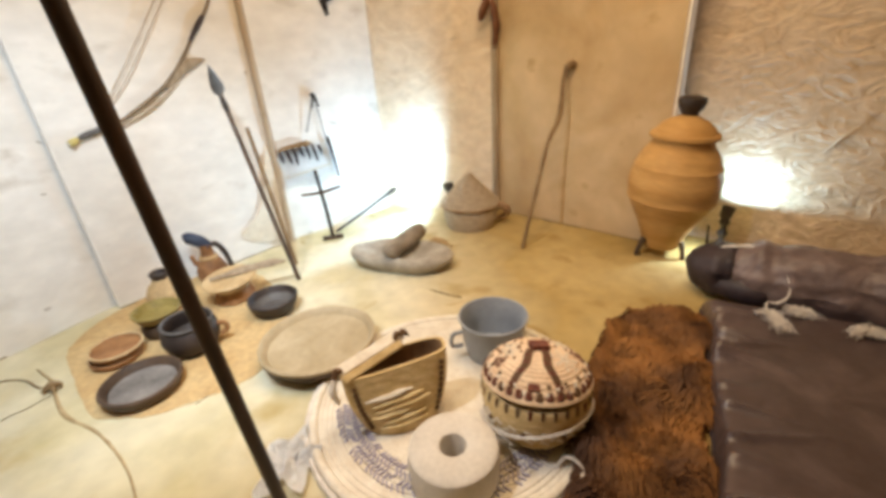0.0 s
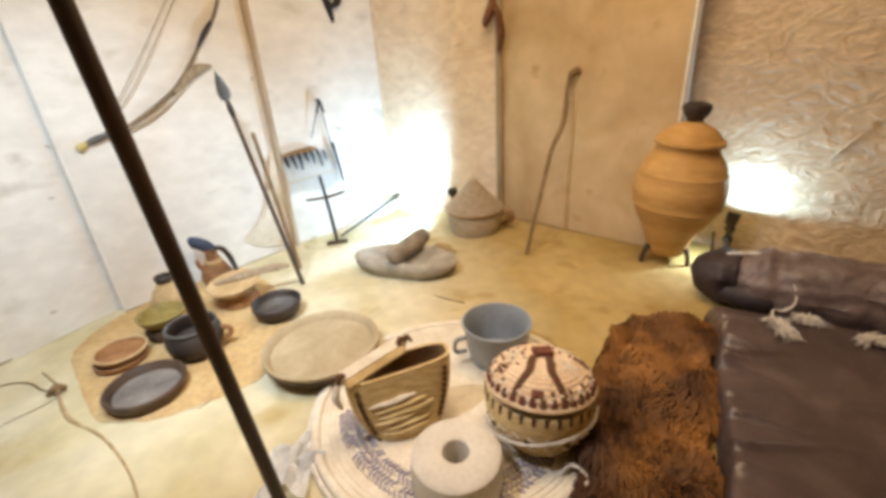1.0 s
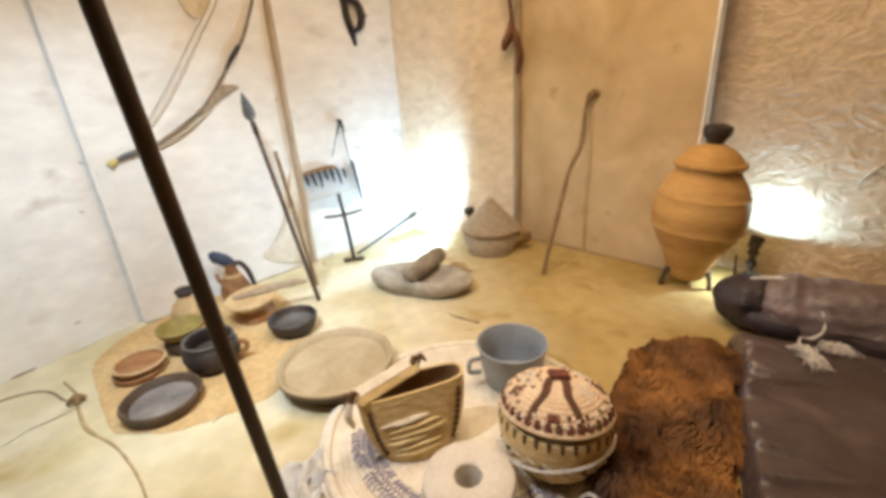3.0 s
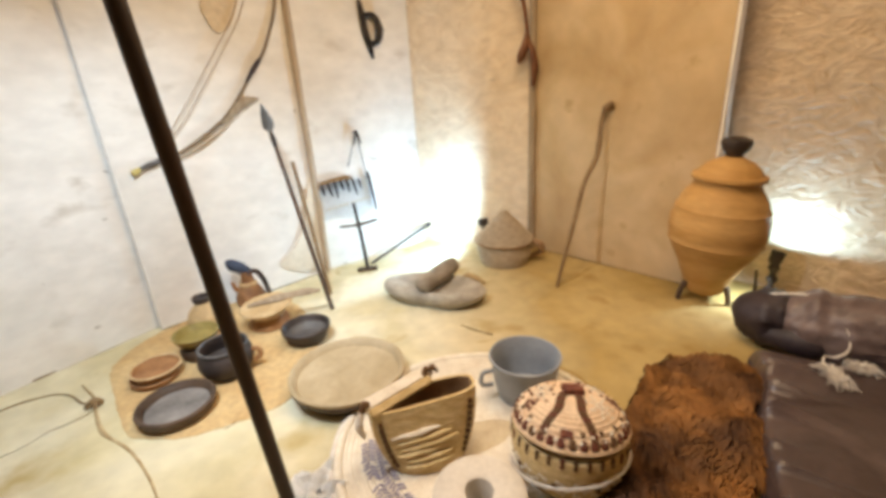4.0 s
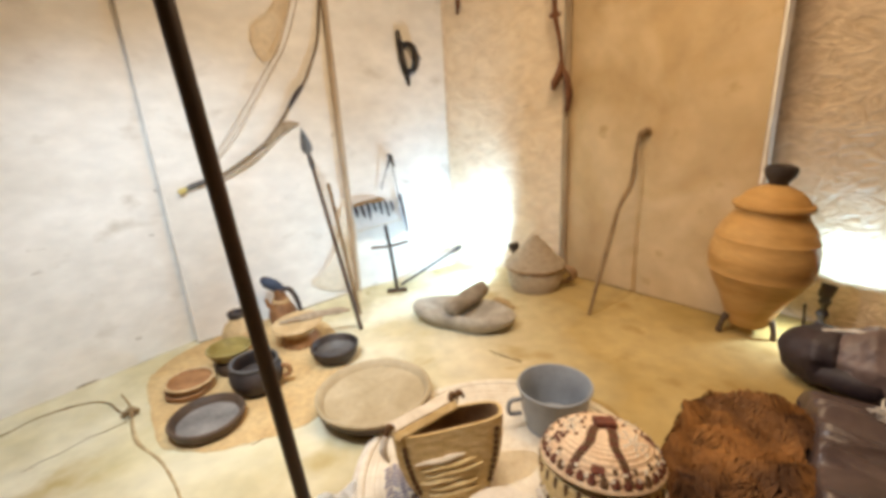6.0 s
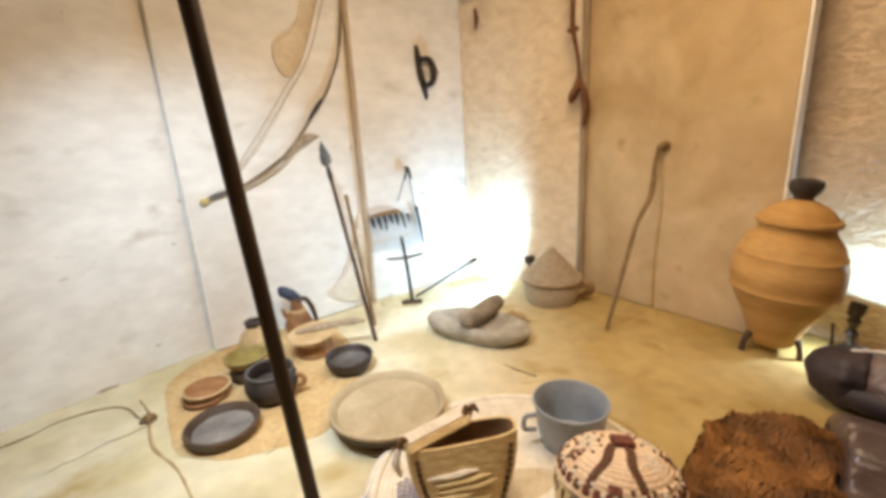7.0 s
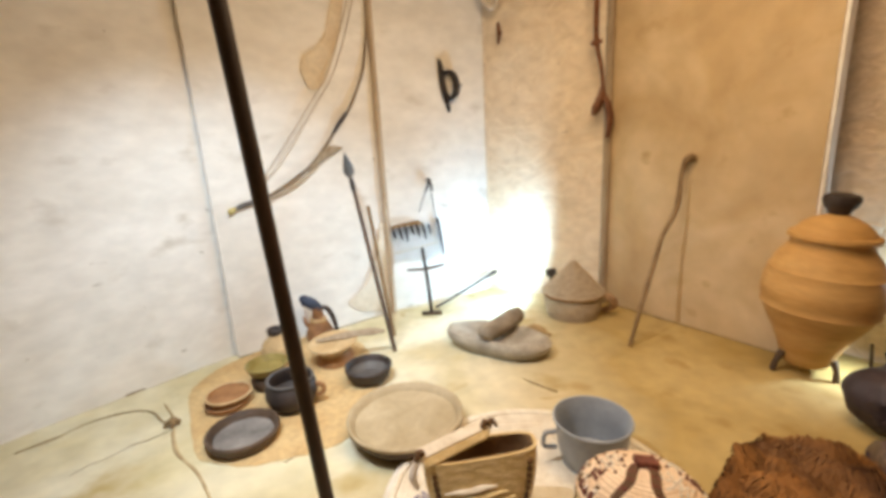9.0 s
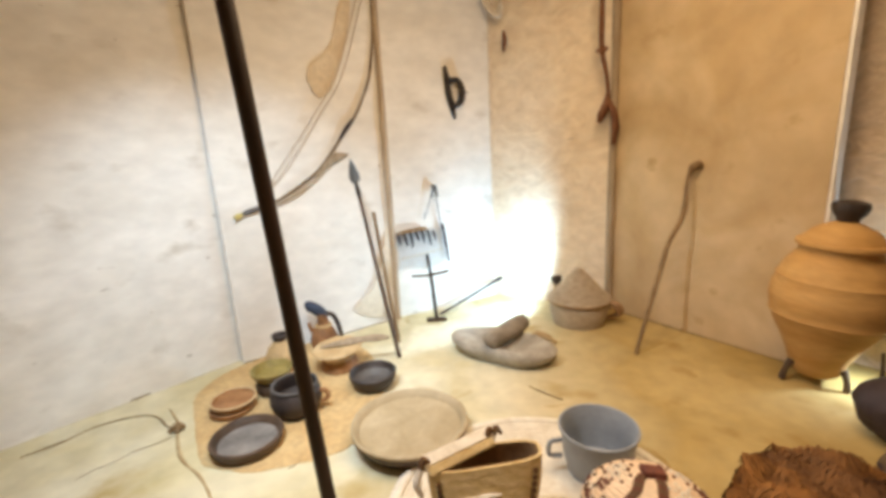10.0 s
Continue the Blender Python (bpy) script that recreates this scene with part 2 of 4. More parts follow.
def box(size, centre=(0, 0, 0), bevel=0.004, bm=None, turn=None):
    own = bm if bm is not None else bmesh.new()
    made = bmesh.ops.create_cube(own, size=1.0)["verts"]
    m = Matrix.Translation(centre) @ (turn or Matrix()) @ Matrix.Diagonal((*size, 1))
    bmesh.ops.transform(own, matrix=m, verts=made)
    if bevel:
        edges = list({e for v in made for e in v.link_edges})
        bmesh.ops.bevel(own, geom=edges, offset=bevel, segments=2, affect="EDGES")
    return own


def ring(radius, thick, z=0.0, seg=48, rs=8, bm=None):
    own = bm if bm is not None else bmesh.new()
    rows = []
    for i in range(seg):
        a = 2 * math.pi * i / seg
        rows.append([own.verts.new(((radius + thick * math.cos(b)) * math.cos(a), (radius + thick * math.cos(b)) * math.sin(a), z + thick * math.sin(b))) for b in [2 * math.pi * k / rs for k in range(rs)]])
    for i in range(seg):
        p, q = rows[i], rows[(i + 1) % seg]
        for k in range(rs):
            own.faces.new((p[k], q[k], q[(k + 1) % rs], p[(k + 1) % rs]))
    return own


# ---------------- the room ----------------
HEIGHT = 3.0


def wall(name, p, q, material, label, thick=0.18, relief=0.0, cells=60):
    """A wall whose face runs from p to q, with its thickness behind, and gently uneven."""
    bm = bmesh.new()
    p, q = Vector((*p, 0)), Vector((*q, 0))
    d = q - p
    back = Vector((-d.y, d.x, 0)).normalized()
    nx, nz = max(int(d.length / 0.05), 2) if relief else 2, cells if relief else 2
    grid = []
    for i in range(nx + 1):
        col = []
        for k in range(nz + 1):
            v = p + d * (i / nx) + Vector((0, 0, HEIGHT * k / nz))
            edge = min(i, nx - i, 2) / 2
            off = relief * edge * (noise.noise(v * 1.7) + 0.5 * noise.noise(v * 5))
            col.append(bm.verts.new(v + back * off))
        grid.append(col)
    for i in range(nx):
        for k in range(nz):
            bm.faces.new((grid[i][k], grid[i + 1][k], grid[i + 1][k + 1], grid[i][k + 1]))
    b = [bm.verts.new(v + back * thick) for v in (p, q, q + Vector((0, 0, HEIGHT)), p + Vector((0, 0, HEIGHT)))]
    bm.faces.new(b[::-1])
    c = [grid[0][0], grid[-1][0], grid[-1][-1], grid[0][-1]]
    bm.faces.new([g[0] for g in grid][::-1] + [b[0], b[1]])
    bm.faces.new([g[-1] for g in grid] + [b[2], b[3]])
    bm.faces.new(grid[0] + [b[3], b[0]])
    bm.faces.new(grid[-1][::-1] + [b[1], b[2]])
    return solid(name, bm, material, Matrix(), label, "wall", "structure")


A0, A1 = (-3.411, 0.549), (-1.87, 2.64)
B1, B2 = (-0.94, 3.50), (-0.105, 4.108)
D0, D1 = (0.87, 3.72), (1.79, 2.705)
E0, E1 = (1.93, 2.98), (3.25, 1.36)
wall("wall_west", A0, (-1.876, 2.717), PLASTER, "off-white uneven plaster wall", relief=0.02)
wall("wall_northwest", A1, B1, PLASTER, "off-white plaster wall behind the hanging bow", relief=0.012)
wall("wall_north", B1, B2, PLASTER, "off-white plaster wall with pitted surface", relief=0.012)
wall("wall_niche", B2, (0.98, 3.68), NICHE, "pale tan plaster wall with soft swirled trowel marks", relief=0.02)
wall("wall_northeast", D0, D1, CLAYWALL, "smooth tan clay-plastered wall panel", thick=0.2, relief=0.006)
wall("wall_east", E0, E1, ROUGH, "rough tan plaster wall with swirled trowel marks", relief=0.02)
wall("wall_southeast", E1, (2.6, -2.4), CLAYWALL, "plain tan wall")
wall("wall_south", (2.6, -2.4), (-2.8, -2.4), CLAYWALL, "plain tan wall")
wall("wall_southwest", (-2.8, -2.4), A0, PLASTER, "plain off-white wall")

bm = box((8.5, 8.5, 0.12), (0, 0.8, HEIGHT + 0.06), 0)
solid("ceiling", bm, CLAYWALL, Matrix(), "plain tan ceiling", "ceiling", "structure")

bm = bmesh.new()
N = 170
rows = [[bm.verts.new((x, y, 0.006 * noise.noise((x * 1.3, y * 1.3, 0)) + 0.003 * noise.noise((x * 5, y * 5, 3)))) for x in np.linspace(-4.2, 4.2, N)] for y in np.linspace(-3.2, 5.0, N)]
for i in range(N - 1):
    for j in range(N - 1):
        bm.faces.new((rows[i][j], rows[i][j + 1], rows[i + 1][j + 1], rows[i + 1][j]))
floor = solid("floor", bm, EARTH, Matrix(), "beaten earth floor in olive tan and cream patches", "floor", "structure")


def post(name, x, y, r, top, material, label, lean=(0, 0), sides=14):
    bm = tube([(0, 0, 0), (lean[0] * 0.5, lean[1] * 0.5, top / 2), (lean[0], lean[1], top)], [r, r * 0.96, r * 0.94], sides, 8, 0.06)
    return solid(name, bm, material, pose(x, y, 0), label, "post", "structure")


post("trim", -0.935, 3.48, 0.026, HEIGHT, LIMEDWOOD, "thin weathered pale wooden post against the wall")
post("trim", -0.100, 4.098, 0.012, HEIGHT, NICHE, "narrow tan corner bead")
post("trim", -1.8785, 2.6525, 0.016, HEIGHT, PLASTER, "rounded white plaster edge where two walls meet")
post("trim", 0.86, 3.695, 0.03, HEIGHT, PALEWOOD, "weathered wooden post at the wall's edge")
# thin white slab over the panel's end; lamplight is put into its colour
dd = Vector((D1[0] - D0[0], D1[1] - D0[1], 0)).normalized()
bb = Vector((-dd.y, dd.x, 0))
cc = Vector((*D1, 0)) + bb * 0.057 + dd * 0.011
solid("trim", box((0.11, 0.018, HEIGHT - 0.02), (0, 0, HEIGHT / 2), 0.004), EDGE, pose(cc.x, cc.y, 0, 0, 0, math.degrees(math.atan2(bb.y, bb.x))), "end face of the clay wall panel, whitened to stand in for lamplight", "trim", "structure")

# the tall dark pole in front
pole_bm = tube([(0, 0, 0), (-0.081, -0.047, 1.5), (-0.162, -0.095, 3.0)], [0.0185, 0.018, 0.0175], 16, 10, 0.02)
solid("pole", pole_bm, POLE, pose(-0.430, 0.907, 0), "tall straight dark-stained wooden pole standing slightly askew", "pole")


# ---------------- hanging on the walls ----------------
def on_wall(p, q, s, z, off=0.0):
    """A point s metres along the wall from p to q, z up, off metres in front of its face."""
    p, q = Vector((*p, 0)), Vector((*q, 0))
    d = (q - p).normalized()
    return p + d * s + Vector((d.y, -d.x, 0)) * off + Vector((0, 0, z))


def bow():
    t = thing("hunting_bow", pose(*on_wall(A1, B1, 0.62, 1.36)), "large curved wooden bow hung on the plaster wall", "bow")
    o = Vector(t.matrix_basis.translation)
    w = lambda s, z, off=0.016: on_wall(A1, B1, s, z, off) - o
    arc = [(0.12, 1.048), (0.19, 1.07), (0.32, 1.10), (0.44, 1.155), (0.57, 1.228), (0.69, 1.31), (0.83, 1.46), (0.92, 1.575), (1.02, 1.69), (1.09, 1.81), (1.165, 1.97), (1.205, 2.15), (1.228, 2.30), (1.238, 2.51), (1.236, 2.74)]
    part("stave", tube([w(*a) for a in arc], [0.008, 0.010, 0.010, 0.010, 0.010, 0.010, 0.009, 0.007], 12, 6, 0.12), BOWWOOD, t)
    part("inner_strip", tube([w(s, z, 0.013) for s, z in ((0.20, 1.05), (0.37, 1.092), (0.49, 1.14), (0.61, 1.205), (0.71, 1.278), (0.80, 1.36))], [0.006, 0.008, 0.008, 0.007], 8, 6, 0.15), LIMEDWOOD, t, "pale split-wood lining strip")
    for k in (0.0, 0.045):
        part("string", tube([w(0.30 + k * 0.3, 1.19), w(0.40 + k, 1.32, 0.02), w(0.70 + k, 1.70, 0.022), w(0.92 + k, 2.02, 0.022), w(1.18 + k, 2.70)], 0.004, 6, 6), LIMEDWOOD, t)
    part("binding", tube([w(0.085, 1.03), w(0.105, 1.04), w(0.135, 1.055)], [0.020, 0.024, 0.012], 10, 4, 0.4), YELLOWTIP, t, "yellow fibre end binding")
    part("end_wrap", tube([w(0.13, 1.052), w(0.18, 1.068), w(0.26, 1.09)], [0.013, 0.019, 0.014], 10, 5, 0.3), GREYCLAY, t, "dark grey wrapped tip")
    part("grip_wrap", tube([w(0.88, 1.525), w(0.94, 1.60), w(1.00, 1.668)], [0.012, 0.017, 0.013], 12, 4, 0.15), BLACKLEATHER, t, "black leather grip wrapping")
    part("hide_sleeve", tube([w(0.66, 1.265, 0.012), w(0.76, 1.345, 0.018), w(0.84, 1.395, 0.018), (w(0.94, 1.415, 0.012))], [0.008, 0.030, 0.034, 0.006], 12, 6, 0.25, flat=0.4), PALEWOOD, t, "pale rawhide sleeve")


bow()


def soft_patch(name, wallp, wallq, outline, material, label, category, depth=0.03, off=0.004):
    """A soft thing with depth that hangs flat against a wall; outline in metres along and up the wall."""
    cs, cz = sum(a for a, _ in outline) / len(outline), sum(b for _, b in outline) / len(outline)
    o = on_wall(wallp, wallq, cs, cz)
    bm = bmesh.new()
    edge = spline([(a, b, 0) for a, b in outline] + [(*outline[0], 0)], 5)[:-1]
    prev = None
    for k, f in enumerate((1.0, 1.0, 0.86, 0.6, 0.3)):
        h = (0.0, 0.3, 0.75, 0.95, 1.0)[k] * depth
        cur = [bm.verts.new(on_wall(wallp, wallq, cs + (e.x - cs) * f, cz + (e.y - cz) * f, off + h * (1 + 0.4 * noise.noise((e.x * 9, e.y * 9, k)))) - o) for e in edge]
        if prev:
            for i in range(len(cur)):
                j = (i + 1) % len(cur)
                bm.faces.new((prev[i], prev[j], cur[j], cur[i]))
        else:
            bm.faces.new(cur[::-1])
        prev = cur
    bm.faces.new(prev)
    return solid(name, bm, material, pose(*o), label, category)


# wall tan, a little darker, for the shade painted behind the bow
TANSHADE = mat("soft_tan_shade", (0.63, 0.515, 0.36), (0.71, 0.62, 0.48), 5, 0.85, 0.3, 30, spots=0.3)
DRAPE = mat("pale_thin_cloth", (0.66, 0.585, 0.47), (0.75, 0.69, 0.59), 5, 0.9, 0.4, 30, spots=0.2)
soft_patch("draped_cloth", A1, B1, [(1.235, 0.82), (1.24, 0.40), (1.23, 0.07), (1.10, 0.05), (0.95, 0.10), (0.86, 0.19), (0.98, 0.27), (1.07, 0.40), (1.14, 0.58), (1.19, 0.76)], DRAPE, "pale tan thin cloth draped down the wall beside the post", "cloth", 0.018, 0.006)
# flat patch shaped and coloured as the bow's soft shade on the plaster
soft_patch("bow_shade", A1, B1, [(0.69, 1.95), (0.75, 1.83), (0.85, 1.87), (0.94, 2.04), (1.01, 2.23), (1.07, 2.50), (0.99, 2.50), (0.92, 2.26), (0.82, 2.12), (0.72, 2.05)], TANSHADE, "soft tan patch standing in for shade behind the bow", "pouch", 0.006, 0.006)


def ring_handle():
    t = thing("door_ring_pull", pose(*on_wall(B1, B2, 0.62, 1.87)), "black iron pull with a curved loop on the plaster wall", "handle")
    o = Vector(t.matrix_basis.translation)
    w = lambda s, z, off: on_wall(B1, B2, 0.62 + s, 1.87 + z, off) - o
    part("backplate", tube([w(-0.045, 0.215, 0.012), w(-0.03, 0.10, 0.016), w(-0.02, 0.0, 0.016), w(0.01, -0.12, 0.016), w(0.03, -0.205, 0.012)], [0.012, 0.028, 0.032, 0.028, 0.014], 8, 6, 0.3), IRON, t)
    part("loop", tube([w(-0.02, 0.11, 0.02), w(0.05, 0.10, 0.05), w(0.085, 0.02, 0.06), w(0.07, -0.07, 0.05), w(0.01, -0.11, 0.02)], [0.018, 0.026, 0.030, 0.026, 0.018], 10, 6, 0.2), IRON, t)
    part("nail", tube([w(0.08, 0.01, 0.0), w(0.12, 0.015, 0.02), w(0.17, 0.01, 0.012)], [0.006, 0.007, 0.005], 8, 4), GREYCLAY, t)


ring_handle()


def fringed_bag():
    """A leather bag with a row of dark tabs, hung by two cords from a nail."""
    t = thing("fringed_bag", pose(*on_wall(B1, B2, 0.30, 0.60)), "pale leather bag with dark fringe tabs hanging from cords", "bag")
    o = Vector(t.matrix_basis.translation)
    w = lambda s, z, off=0.03: on_wall(B1, B2, s, z, off) - o
    part("nail", tube([w(0.395, 1.115, 0.0), w(0.395, 1.118, 0.05)], 0.008, 8, 3), IRON, t)
    for a, b in ((0.29, 0.84), (0.455, 0.72)):
        part("cord", tube([w(0.395, 1.115, 0.045), w((0.395 + a) / 2, (1.115 + b) / 2, 0.04), w(a, b, 0.03)], 0.004, 6, 5), BLACKCLAY, t)
    part("cord_knot", tube([w(0.365, 1.02, 0.05), w(0.395, 1.12, 0.055), w(0.425, 1.02, 0.05)], [0.007, 0.010, 0.007], 8, 5, 0.3), IRON, t, "dark knotted cord at the nail")
    bm = bmesh.new()
    nx, nz = 14, 14
    grid = []
    for i in range(nx + 1):
        col = []
        for k in range(nz + 1):
            f, g = i / nx, k / nz
            s = 0.03 + 0.46 * f + 0.015 * math.sin(g * 5)
            z = 0.42 + (0.34 + 0.02 * math.sin(f * math.pi) - 0.03 * f) * g + 0.03 * math.sin(f * 7) * (1 - g)
            col.append(bm.verts.new(w(s, z, 0.012 + 0.016 * math.sin(math.pi * f) * math.sin(math.pi * min(g * 1.1, 1)) + 0.006 * noise.noise((s * 14, z * 14, 2)))))
        grid.append(col)
    for i in range(nx):
        for k in range(nz):
            bm.faces.new((grid[i][k], grid[i + 1][k], grid[i + 1][k + 1], grid[i][k + 1]))
    bmesh.ops.solidify(bm, geom=bm.faces[:], thickness=0.008)
    part("body", bm, PAPER, t, "chalk-white leather body")
    part("top_band", tube([w(0.02, 0.745, 0.045), w(0.12, 0.76, 0.06), w(0.25, 0.765, 0.065), w(0.30, 0.755, 0.05)], [0.014, 0.026, 0.026, 0.012], 8, 6, 0.3, flat=0.5), STICKWOOD, t, "brown rolled leather band")
    for i in range(7):
        s = 0.03 + i * 0.055
        z = 0.735 + 0.015 * math.sin(i / 6 * math.pi)
        part("fringe_tab", tube([w(s, z, 0.050), w(s + 0.010, z - 0.045, 0.058), w(s + 0.02 + 0.01 * (i % 2), z - 0.085 - 0.025 * (i % 3), 0.050)], [0.013, 0.016, 0.007], 8, 4, 0.2, flat=0.5), BLACKLEATHER, t, "black leather fringe tab")
    part("side_strap", tube([w(0.455, 0.78, 0.05), w(0.475, 0.60, 0.06), w(0.50, 0.44, 0.055)], [0.015, 0.018, 0.010], 8, 5, 0.2, flat=0.5), BLACKLEATHER, t, "black leather side strap")
    for z in (0.52,):
        part("seam", tube([w(0.05, z, 0.022), w(0.25, z + 0.02, 0.038), w(0.47, z + 0.035, 0.022)], 0.006, 6, 5, 0.2), PALESTRAW, t, "pale stitched seam")


fringed_bag()


def cross_stand():
    t = thing("cross_stand", pose(-0.59, 3.42, 0), "dark wooden cross-shaped stand on the floor by the wall", "stand")
    part("upright", tube([(0, 0, 0.02), (-0.025, 0.03, 0.3), (-0.06, 0.06, 0.57)], [0.016, 0.015, 0.013], 8, 5, 0.1), IRON, t)
    part("crossbar", tube([(-0.19, 0.02, 0.39), (-0.03, 0.04, 0.395), (0.12, 0.06, 0.425)], [0.010, 0.013, 0.010], 8, 5, 0.1), DARKWOOD, t)
    part("foot_bar", box((0.17, 0.045, 0.03), (0.0, 0, 0.015), 0.006, turn=pose(0, 0, 0, 0, 0, 8)), DARKWOOD, t)


cross_stand()
solid("wooden_beater", tube([(0, 0, 0.02), (0.2, 0.17, 0.09), (0.42, 0.345, 0.175), (0.50, 0.41, 0.205), (0.535, 0.435, 0.215)], [0.012, 0.012, 0.013, 0.024, 0.014], 10, 6, 0.1), BLACKCLAY, pose(-0.57, 3.53, 0), "slim dark brown wooden beater leaning on the wall", "beater")


def spear(x, y, tilt, length, label, head=True):
    t = thing("spear", pose(x, y, 0), label, "spear", "spears by the wall")
    top = Vector(tilt)
    d = top.normalized()
    part("shaft", tube([(0, 0, 0.0), top * 0.5, top * (0.86 if head else 1)], [0.015, 0.0145, 0.013], 10, 8, 0.06), DARKWOOD if head else STICKWOOD, t)
    if head:
        bm = bmesh.new()
        side = Vector((d.z, 0, -d.x)).normalized()
        out = d.cross(side)
        a, prev = top * 0.85, None
        for f, wd, th in ((0, 0.012, 0.012), (0.03, 0.014, 0.014), (0.05, 0.036, 0.008), (0.09, 0.040, 0.008), (0.16, 0.022, 0.006), (0.21, 0.002, 0.002)):
            c = a + d * f
            cur = [bm.verts.new(c + side * wd), bm.verts.new(c + out * th), bm.verts.new(c - side * wd), bm.verts.new(c - out * th)]
            if prev:
                for i in range(4):
                    bm.faces.new((prev[i], prev[(i + 1) % 4], cur[(i + 1) % 4], cur[i]))
            else:
                bm.faces.new(cur[::-1])
            prev = cur
        bm.faces.new(prev)
        part("blade", bm, STEEL, t, "grey leaf-shaped iron blade")
        part("binding", tube([top * 0.80, top * 0.83, top * 0.865], [0.014, 0.019, 0.014], 10, 4), IRON, t, "dark socket binding")


spear(-0.755, 2.745, (-0.310, 0.250, 1.39), 1.4, "long iron-tipped spear with dark shaft leaning to the wall")
spear(-0.82, 3.00, (-0.16, 0.16, 0.98), 1.0, "short plain wooden spear shaft leaning to the wall", False)


def hanging_strap():
    t = thing("hanging_strap", pose(0.80, 3.66, 1.7), "red-brown leather strap with two tongues hanging on the wall post", "strap")
    w = lambda x, z, y=0.0: Vector((x - 0.80, 0.0 + y, z - 1.7))
    part("strap", tube([w(0.745, 2.95), w(0.745, 2.4), w(0.75, 2.1), w(0.79, 1.9), w(0.81, 1.72)], [0.030, 0.030, 0.032, 0.024, 0.022], 8, 6, 0.1, flat=0.4), REDLEATHER, t)
    part("buckle", tube([w(0.715, 2.08), w(0.75, 2.07, -0.012), w(0.785, 2.09)], 0.018, 8, 4, 0.2), REDLEATHER, t)
    part("tongue", tube([w(0.80, 1.76, -0.01), w(0.79, 1.68, -0.02), w(0.755, 1.60, -0.02), w(0.74, 1.55, -0.015)], [0.020, 0.046, 0.044, 0.020], 8, 6, 0.2, flat=0.6), REDLEATHER, t)
    part("tongue", tube([w(0.81, 1.72, -0.01), w(0.845, 1.62, -0.02), w(0.862, 1.50, -0.02), w(0.85, 1.38, -0.015)], [0.016, 0.036, 0.042, 0.024], 8, 6, 0.2, flat=0.6), REDLEATHER, t)


hanging_strap()
solid("white_ornament", tube([(-0.11, 0.0, 0.17), (-0.05, -0.02, 0.03), (0.03, -0.03, -0.04), (0.05, -0.02, 0.06), (0.07, 0.0, 0.2)], [0.02, 0.045, 0.05, 0.03, 0.02], 10, 6, 0.35, flat=0.5), WHITECORD, pose(-0.05, 4.02, 2.52), "white knotted cotton ornament hung on the wall", "ornament")
solid("dark_tassel", tube([(0, 0, 0), (0.01, -0.01, -0.08), (0.0, 0, -0.16)], [0.012, 0.022, 0.010], 8, 5, 0.3), REDLEATHER, pose(0.02, 4.01, 2.36), "small red-brown leather tassel on the wall", "tassel")

# walking stick with a knob
t = thing("walking_stick", pose(0.855, 2.845, 0), "crooked brown wooden walking stick leaning on the clay wall", "walking stick")
part("shaft", tube([(0, 0, 0), (0.06, 0.05, 0.2), (0.125, 0.107, 0.395), (0.18, 0.16, 0.55), (0.235, 0.205, 0.715), (0.33, 0.27, 0.86), (0.36, 0.30, 0.97), (0.38, 0.34, 1.09), (0.405, 0.36, 1.19)], [0.013, 0.015, 0.017, 0.016, 0.018, 0.017, 0.018], 10, 6, 0.2), STICKWOOD, t)
part("knob", tube([(0.395, 0.35, 1.17), (0.415, 0.355, 1.205), (0.45, 0.36, 1.22), (0.475, 0.365, 1.205)], [0.016, 0.028, 0.030, 0.016], 10, 5, 0.15), STICKWOOD, t)

# ---------------- round the walls ----------------
def big_jar():
    t = thing("storage_jar", pose(1.735, 2.55, 0.004, 1.5, 3.0, 0), "large ochre clay storage jar with domed lid on short legs", "jar")
    prof = [(0.0, 0.05), (0.095, 0.05), (0.115, 0.07), (0.14, 0.15), (0.185, 0.25), (0.235, 0.34), (0.258, 0.395), (0.271, 0.406), (0.265, 0.422), (0.274, 0.45), (0.277, 0.50), (0.270, 0.56), (0.256, 0.60), (0.258, 0.616), (0.245, 0.632), (0.236, 0.662), (0.216, 0.70), (0.190, 0.735), (0.178, 0.76), (0.177, 0.785), (0.165, 0.785), (0.0, 0.775)]
    part("body", lathe(prof, 64, 0.03, 1.0), CLAY, t)
    part("lid", lathe([(0.0, 0.787), (0.188, 0.787), (0.200, 0.793), (0.203, 0.806), (0.197, 0.820), (0.178, 0.826), (0.168, 0.843), (0.148, 0.868), (0.115, 0.893), (0.075, 0.912), (0.045, 0.925), (0.0, 0.935)], 56, 0.025, 2.0), CLAY, t)
    part("knob", lathe([(0.0, 0.925), (0.044, 0.925), (0.050, 0.942), (0.070, 0.968), (0.080, 1.0), (0.074, 1.024), (0.040, 1.036), (0.0, 1.034)], 28, 0.05, 3.0), BLACKCLAY, t, "black flared knob")
    for k in range(3):
        a = radians(200 + 120 * k - 16)
        part("leg", tube([(0.165 * math.cos(a), 0.165 * math.sin(a), 0.0), (0.155 * math.cos(a), 0.155 * math.sin(a), 0.06), (0.13 * math.cos(a), 0.13 * math.sin(a), 0.12)], [0.017, 0.015, 0.020], 10, 4, 0.15), DARKWOOD, t, "dark stub leg")


